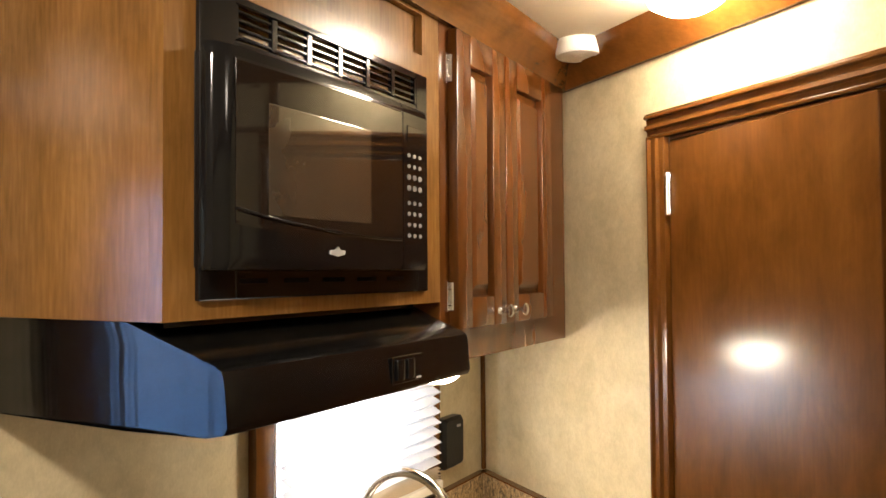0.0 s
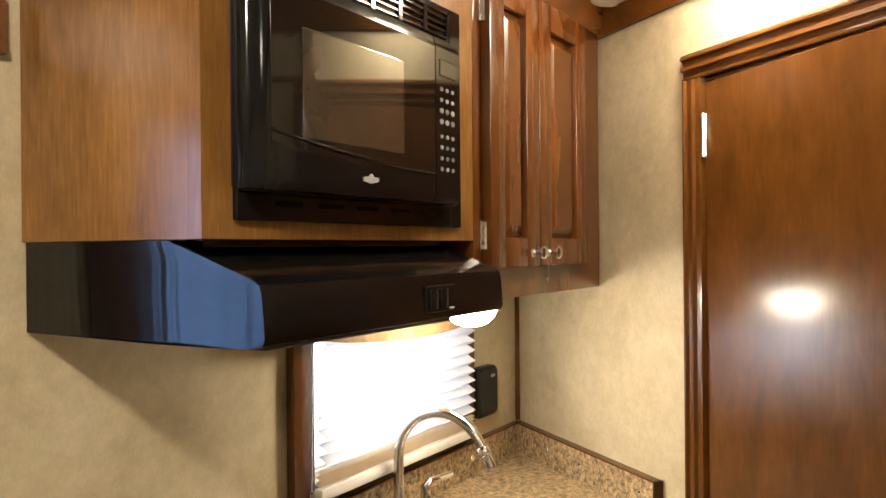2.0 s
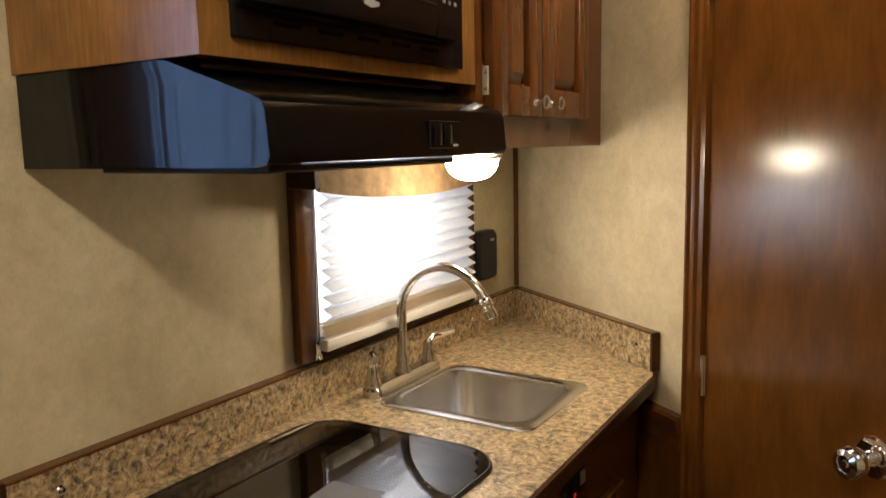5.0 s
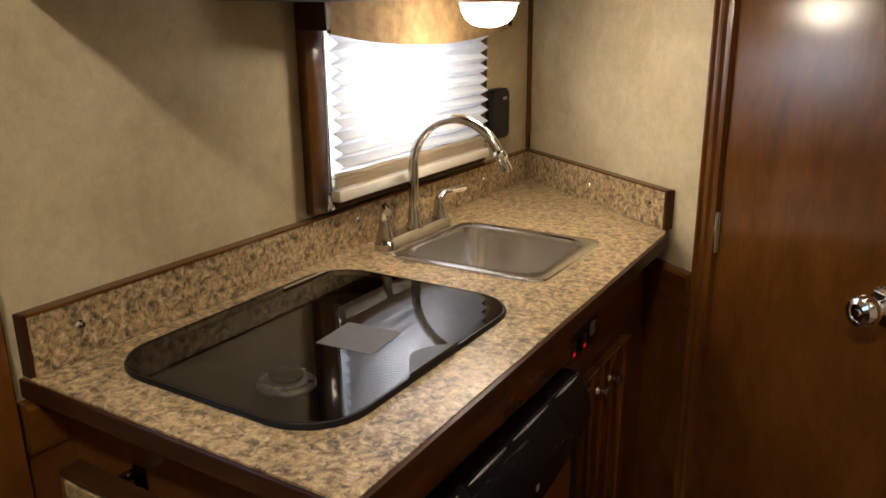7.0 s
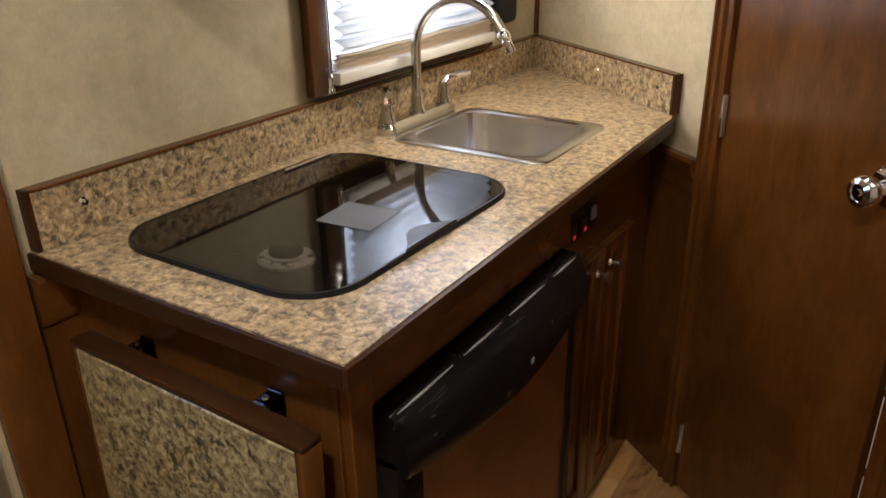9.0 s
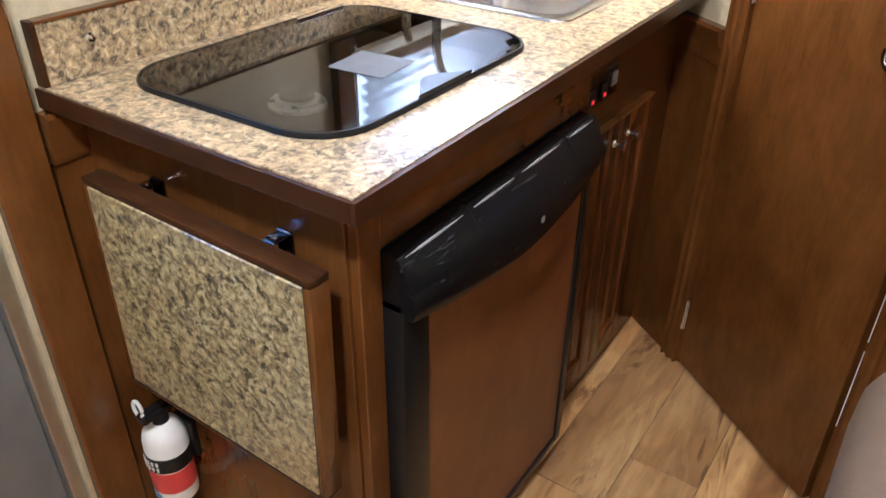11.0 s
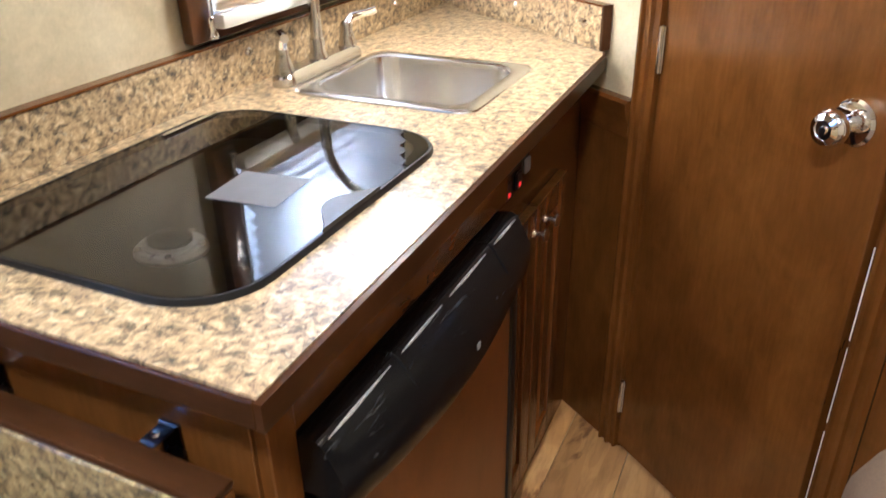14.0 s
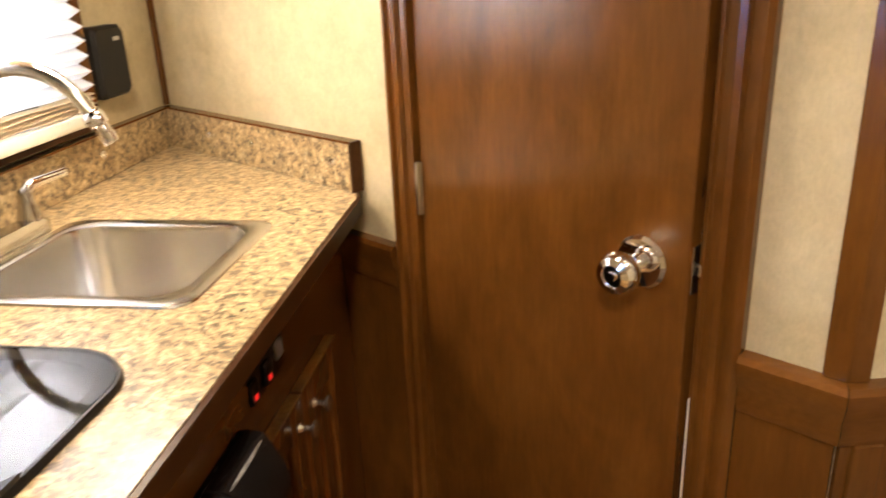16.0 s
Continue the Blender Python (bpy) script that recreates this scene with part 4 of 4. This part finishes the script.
tap = thing("kitchen_tap", (0.062, 1.79, 0.9), "brushed nickel gooseneck tap with two lever handles", "tap")
bb = bmesh.new()
loft(bb, [[(x, y, 0.9008) for x, y in rounded(0.054, 0.1, 1.668, 1.925, 0.0225, 6)], [(x, y, 0.915) for x, y in rounded(0.055, 0.099, 1.669, 1.924, 0.0215, 6)], [(x, y, 0.924) for x, y in rounded(0.062, 0.092, 1.678, 1.915, 0.0145, 6)]])
part("base_plate", bb, NICKEL, tap)
TX, TY, R = 0.077, 1.796, 0.103
path = [(TX, TY, 0.922), (TX, TY, 0.96), (TX, TY, 1.02), (TX, TY, 1.052)]
for k in range(1, 17):
    a = math.pi * (1 - k / 18.5)
    path.append((TX + R + R * math.cos(a), TY + 0.004 * k / 16, 1.052 + R * math.sin(a)))
part("spout", tube(bmesh.new(), path, [0.0105] * 4 + [0.0098] * 16, 16), NICKEL, tap)
part("collar", lathe(bmesh.new(), [(0, 0), (0.018, 0), (0.0175, 0.008), (0.0135, 0.014), (0.013, 0.034), (0.0115, 0.037), (0, 0.037)], Matrix.Translation((TX, TY, 0.922))), NICKEL, tap)
end = Vector(path[-1])
dirn = (end - Vector(path[-2])).normalized()
part("spray_head", tube(bmesh.new(), [end - dirn * 0.004, end, end + dirn * 0.006, end + dirn * 0.014, end + dirn * 0.016, end + dirn * 0.036, end + dirn * 0.04], [0.0102, 0.0128, 0.0132, 0.0126, 0.0098, 0.0108, 0.0088], 14), CHROME, tap, "chrome spray tip")
for y, tip in ((1.69, (0.118, 1.645, 0.992)), (1.898, (0.102, 1.965, 0.978))):
    h = part("handle_post", lathe(bmesh.new(), [(0, 0), (0.018, 0), (0.018, 0.006), (0.0145, 0.016), (0.011, 0.03), (0.012, 0.038), (0.009, 0.046), (0, 0.048)], Matrix.Translation((0.077, y, 0.922))), NICKEL, tap)
    p0 = Vector((0.077, y, 0.962))
    tipv = Vector(tip)
    up = Vector((p0.x + (tipv.x - p0.x) * 0.18, p0.y + (tipv.y - p0.y) * 0.18, tipv.z - 0.004))
    part("lever", tube(bmesh.new(), [p0, p0 * 0.5 + up * 0.5, up, up * 0.6 + tipv * 0.4, tipv], [0.0105, 0.0095, 0.0095, 0.0085, 0.0075] if y < 1.75 else [0.009, 0.0085, 0.0085, 0.0075, 0.007], 12), CHROME, h, "chrome lever")

# ---- base cabinets and fridge ----
endcab = thing("base_cabinet", (0.25, 1.05, 0), "dark stained end panel and rail framing the fridge", "cabinet", "kitchen base cabinets")
part("end_panel", boxed(0.002, 0.492, 1.026, 1.04, 0.0, 0.8655), WOOD_Z, endcab)
part("front_stile", boxed(0.4922, 0.508, 1.026, 1.066, 0.0, 0.8655, 0.0015), WOOD_Z, endcab)
part("top_rail", boxed(0.4922, 0.507, 1.0662, 1.625, 0.785, 0.8655, 0.0015), WOOD_Y, endcab)
part("side_stile", boxed(0.43, 0.492, 1.022, 1.0258, 0.0, 0.8655, 0.001), WOOD_Z, endcab)
part("kick_strip", boxed(0.4922, 0.506, 1.0662, 1.63, 0.0, 0.045, 0.0015), WOOD_Y, endcab)

fridge = thing("fridge", (0.27, 1.355, 0.05), "built-in fridge with wood door panel and worn black handle", "fridge")
part("body", boxed(0.03, 0.5, 1.068, 1.6, 0.05, 0.782), BLACK_SATIN, fridge)
FD = 0.538
fd = bmesh.new()
for y0, y1, z0, z1 in ((1.066, 1.122, 0.055, 0.715), (1.575, 1.597, 0.055, 0.715), (1.122, 1.575, 0.055, 0.07), (1.066, 1.597, 0.7, 0.715)):
    box(fd, 0.501, FD, y0, y1, z0, z1, 0.003, 2)
fdoor = part("door_frame", fd, BLACK_SATIN, fridge, "black plastic door frame")
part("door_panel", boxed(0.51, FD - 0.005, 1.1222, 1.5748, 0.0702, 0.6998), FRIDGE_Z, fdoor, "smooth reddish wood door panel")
hbm = bmesh.new()
rows = []
for i in range(25):
    u = i / 24
    y = 1.066 + 0.532 * u
    low = 0.698 - 0.028 * math.sin(math.pi * u)
    out = 0.556 + 0.012 * math.sin(math.pi * u)
    rows.append([(0.501, y, low + 0.012), (0.501, y, 0.778), (0.51, y, 0.781), (0.526, y, 0.781), (0.534, y, 0.777), (out - 0.003, y, 0.738), (out + 0.001, y, low + 0.012), (out - 0.003, y, low), (out - 0.014, y, low - 0.001), (out - 0.018, y, low + 0.01)])
loft(hbm, rows)
hbar = part("handle_bar", hbm, BLACK_WORN, fridge, "scuffed black moulded handle bar")
for u in (0.28, 0.8):
    y = 1.066 + 0.532 * u
    part("seam_rib", tube(bmesh.new(), [(0.508, y, 0.7812), (0.526, y, 0.7815), (0.5345, y, 0.7775), (0.559, y, 0.74)], 0.0014, 6), BLACK_WORN, hbar)
for y0, y1 in ((1.078, 1.2), (1.226, 1.33), (1.352, 1.47), (1.5, 1.585)):
    part("worn_edge", tube(bmesh.new(), [(0.5338, y0, 0.7768), (0.5344, (2 * y0 + y1) / 3, 0.7772), (0.5344, (y0 + 2 * y1) / 3, 0.7772), (0.5338, y1, 0.7768)], [0.0006, 0.0021, 0.0017, 0.0006], 6), WORN_EDGE, hbar, "pale worn edge")
part("badge", boxed(0.566, 0.5682, 1.36, 1.37, 0.7, 0.71, 0.001), BUTTON_M, hbar, "small worn grey badge")

cab3 = thing("base_cabinet", (0.25, 1.87, 0), "dark stained sink cabinet with two raised-panel doors", "cabinet", "kitchen base cabinets")
b3 = bmesh.new()
prism(b3, [(0.002, 1.627), (0.46, 1.627), (0.46, slant_y(0.46) - 0.012), (0.002, slant_y(0) - 0.012)], "z", 0.0, 0.762)
part("carcass", b3, WOOD_Z, cab3)
ye = slant_y(0.475) - 0.013
for nm, y0, y1, z0, z1, mm in (("stile", 1.627, 1.656, 0.0, 0.8655, WOOD_Z), ("stile", 1.995, ye, 0.0, 0.8655, WOOD_Z), ("rail", 1.656, 1.995, 0.675, 0.8655, WOOD_Y), ("rail", 1.656, 1.995, 0.0, 0.09, WOOD_Y)):
    part(nm, boxed(0.4602, 0.475, y0, y1, z0, z1), mm, cab3)
cabinet_door(cab3, 0.4753, 1.645, 1.822, 0.075, 0.687, 1.803, 1.648, 0.05, t=0.018, knob_z=0.645)
cabinet_door(cab3, 0.4753, 1.826, 2.005, 0.075, 0.687, 1.87, 2.005, 0.05, t=0.018, knob_z=0.645)
for d3, y0, y1 in ((cab3.children[-2], 1.6475, 1.8195), (cab3.children[-1], 1.8285, 2.0025)):
    part("top_edge", boxed(0.4762, 0.4925, y0, y1, 0.6871, 0.6895), PALE_Z, d3, "pale bare wood top edge")
panelb = thing("monitor_panel", (0.476, 1.74, 0.77), "small black switch panel with two red lights", "switch panel")
part("face_plate", boxed(0.4753, 0.4793, 1.66, 1.815, 0.745, 0.803, 0.001), BLACK_GLOSS, panelb)
for y in (1.685, 1.735):
    rk = part("rocker", boxed(0.4793, 0.484, y, y + 0.024, 0.752, 0.782, 0.002), BLACK_SATIN, panelb)
    part("red_light", boxed(0.4841, 0.4848, y + 0.007, y + 0.016, 0.757, 0.764), RED_LED, rk, "small lit red indicator")
part("white_rocker", boxed(0.4793, 0.484, 1.778, 1.802, 0.765, 0.792, 0.002), BUTTON_M, panelb, "grey rocker switch")

# ---- hanging board, extinguisher, wall detector ----
board = thing("cutting_board", (0.29, 0.95, 0.46), "granite-look lift-off board with wooden edges hung on brackets", "board")
MBD = Matrix.Translation((0.29, 0.977, 0.62)) @ Matrix.Rotation(radians(1.5), 4, "Y") @ Matrix.Diagonal((1.035, 1, 1.01, 1))
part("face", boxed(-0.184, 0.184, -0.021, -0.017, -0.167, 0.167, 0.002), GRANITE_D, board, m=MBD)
part("core", boxed(-0.184, 0.184, -0.0168, 0.012, -0.167, 0.167), DARK_X, board, m=MBD)
for dims, mm in (((-0.196, 0.196, -0.0195, 0.013, 0.1672, 0.177), DARK_X), ((-0.196, 0.196, -0.0195, 0.013, -0.177, -0.1672), DARK_X), ((-0.196, -0.1842, -0.0195, 0.013, -0.167, 0.167), WOOD_Z), ((0.1842, 0.196, -0.0195, 0.013, -0.167, 0.167), WOOD_Z)):
    part("edge_strip", boxed(*dims, bevel=0.003, seg=2), mm, board, m=MBD)
for x in (0.163, 0.397):
    br = bmesh.new()
    box(br, x - 0.012, x + 0.012, 1.0205, 1.0255, 0.73, 0.794, 0.001)
    box(br, x - 0.01, x + 0.01, 0.9935, 1.0208, 0.788, 0.793, 0.002)
    box(br, x - 0.01, x + 0.01, 0.9905, 0.9932, 0.765, 0.793, 0.001)
    ob = thing("board_bracket", (x, 1.0, 0.8), "dark bronze metal hook bracket on the end panel", "bracket", "board brackets")
    part("hook", br, plain("dark_bronze", (0.06, 0.05, 0.045), 0.25, 1.0) if x < 0.3 else bpy.data.materials["dark_bronze"], ob)
    part("screw", lathe(bmesh.new(), [(0, 0), (0.005, 0), (0.004, 0.002), (0, 0.0025)], Matrix.Translation((x, 1.006, 0.793)), 10), CHROME, ob)

ext = thing("fire_extinguisher", (0.088, 0.985, 0.172), "small white fire extinguisher with a red label and black top", "extinguisher")
ME = Matrix.Translation((0.088, 0.985, 0.172))
cyl = part("cylinder", lathe(bmesh.new(), [(0, 0), (0.03, 0), (0.036, 0.005), (0.037, 0.012), (0.037, 0.135), (0.034, 0.15), (0.026, 0.163), (0.014, 0.171), (0.0, 0.173)], ME, 28), WHITE_PLASTIC, ext)
part("label_band", lathe(bmesh.new(), [(0.0374, 0.032), (0.0376, 0.033), (0.0376, 0.078), (0.0374, 0.079)], ME, 28), RED_LABEL, cyl, "red printed label")
part("strap", lathe(bmesh.new(), [(0.0374, 0.082), (0.0388, 0.083), (0.0388, 0.112), (0.0374, 0.113)], ME, 28), BLACK_SATIN, cyl, "black holding strap")
for k in range(5):
    for j in range(2):
        a = radians(-118 + 13 * k)
        part("print_bar", boxed(-0.002, 0.002, -0.0006, 0.0006, -0.004, 0.004), WHITE_PLASTIC, cyl,
             m=ME @ Matrix.Rotation(a, 4, "Z") @ Matrix.Translation((0.0392, 0, 0.092 + 0.012 * j)) @ Matrix.Rotation(radians(90), 4, "Z"))
for k in range(2):
    part("blue_print", boxed(-0.006, 0.006, -0.0004, 0.0004, -0.007, 0.007), BLUE_PRINT, cyl,
         m=ME @ Matrix.Rotation(radians(-112 + 26 * k), 4, "Z") @ Matrix.Translation((0.0373, 0, 0.02)) @ Matrix.Rotation(radians(90), 4, "Z"))
vb2 = bmesh.new()
lathe(vb2, [(0, 0.17), (0.014, 0.17), (0.014, 0.186), (0.01, 0.192), (0, 0.192)], ME, 16)
box(vb2, 0.076, 0.1, 0.95, 1.012, 0.358, 0.376, 0.004)
part("valve_head", vb2, BLACK_SATIN, ext, "black valve head")
part("pull_ring", tube(bmesh.new(), [(0.082 + 0.011 * math.cos(a), 0.955, 0.386 + 0.016 * math.sin(a)) for a in [radians(24 * k) for k in range(15)]], 0.003, 8), WHITE_PLASTIC, ext, "white pull ring")
part("wall_clip", boxed(0.075, 0.125, 1.014, 1.0255, 0.25, 0.33, 0.002), BLACK_SATIN, ext)

det = thing("gas_alarm", (0.02, 2.28, 1.05), "black wall-mounted gas alarm box", "gas alarm")
db = bmesh.new()
loft(db, [[(0.001, y, z) for y, z in rounded(2.226, 2.331, 1.04, 1.17, 0.012, 4)], [(0.022, y, z) for y, z in rounded(2.226, 2.331, 1.04, 1.17, 0.012, 4)], [(0.03, y, z) for y, z in rounded(2.233, 2.324, 1.046, 1.164, 0.012, 4)]])
part("housing", db, BLACK_SATIN, det)
part("indicator", boxed(0.0301, 0.031, 2.288, 2.308, 1.142, 1.149), GREY_MARK, det, "small pale indicator")

# ---- seat beyond the door corner ----
seat = thing("bench_seat", (1.4, 1.3, 0), "upholstered bench with a rounded grey-beige cushion", "bench")
SEAT = (1.045, 1.8, 0.9, 1.63)
part("plinth", boxed(SEAT[0] + 0.05, SEAT[1], SEAT[2] + 0.05, SEAT[3] - 0.03, 0.0, 0.352), WOOD_X, seat)
sbm = bmesh.new()
rg = [(0.0, 0.355), (-0.012, 0.37), (-0.02, 0.42), (-0.018, 0.48), (0.0, 0.525), (0.03, 0.545), (0.08, 0.551)]
loft(sbm, [[(x, y, z) for x, y in rounded(SEAT[0] + d, SEAT[1] - d, SEAT[2] + d, SEAT[3] - d, max(0.1 - d, 0.03), 8)] for d, z in rg])
part("cushion", sbm, SOFA_M, seat)

# ---- floor ----
floor = solid("floor", boxed(-0.08, 2.45, -1.38, 3.6, -0.05, -0.006), plain("subfloor", (0.12, 0.08, 0.04), 0.8), "light oak vinyl plank floor", "floor")
shared = {}


def plank_mesh(w, l):
    key = (round(w, 3), round(l, 3))
    if key not in shared:
        bm = boxed(0, w - 0.0012, 0, l - 0.0012, -0.006, 0.0)
        top_edges = [e for e in bm.edges if all(v.co.z > -0.001 for v in e.verts)]
        bmesh.ops.bevel(bm, geom=top_edges, offset=0.0008, segments=1, affect="EDGES")
        data = bpy.data.meshes.new("plank")
        bm.to_mesh(data)
        bm.free()
        data.materials.append(PLANK)
        shared[key] = data
    return shared[key]


x = 0.522 - 0.15 * 4
col = 0
while x < 2.4:
    y = -1.38 + (0.0, -0.31, -0.62)[col % 3]
    if abs(x - 0.522) < 0.01:
        y = 1.525 - 0.92 * 4
    while y < 2.9:
        xa, xb, ya, yb = max(x, -0.08), min(x + 0.15, 2.43), max(y, -1.38), min(y + 0.92, 3.1)
        if xb - xa < 0.02 or yb - ya < 0.02:
            y += 0.92
            continue
        ob = new("plank", plank_mesh(xb - xa, yb - ya))
        ob.location = (xa, ya, 0)
        ob.parent = floor
        y += 0.92
    x += 0.15
    col += 1
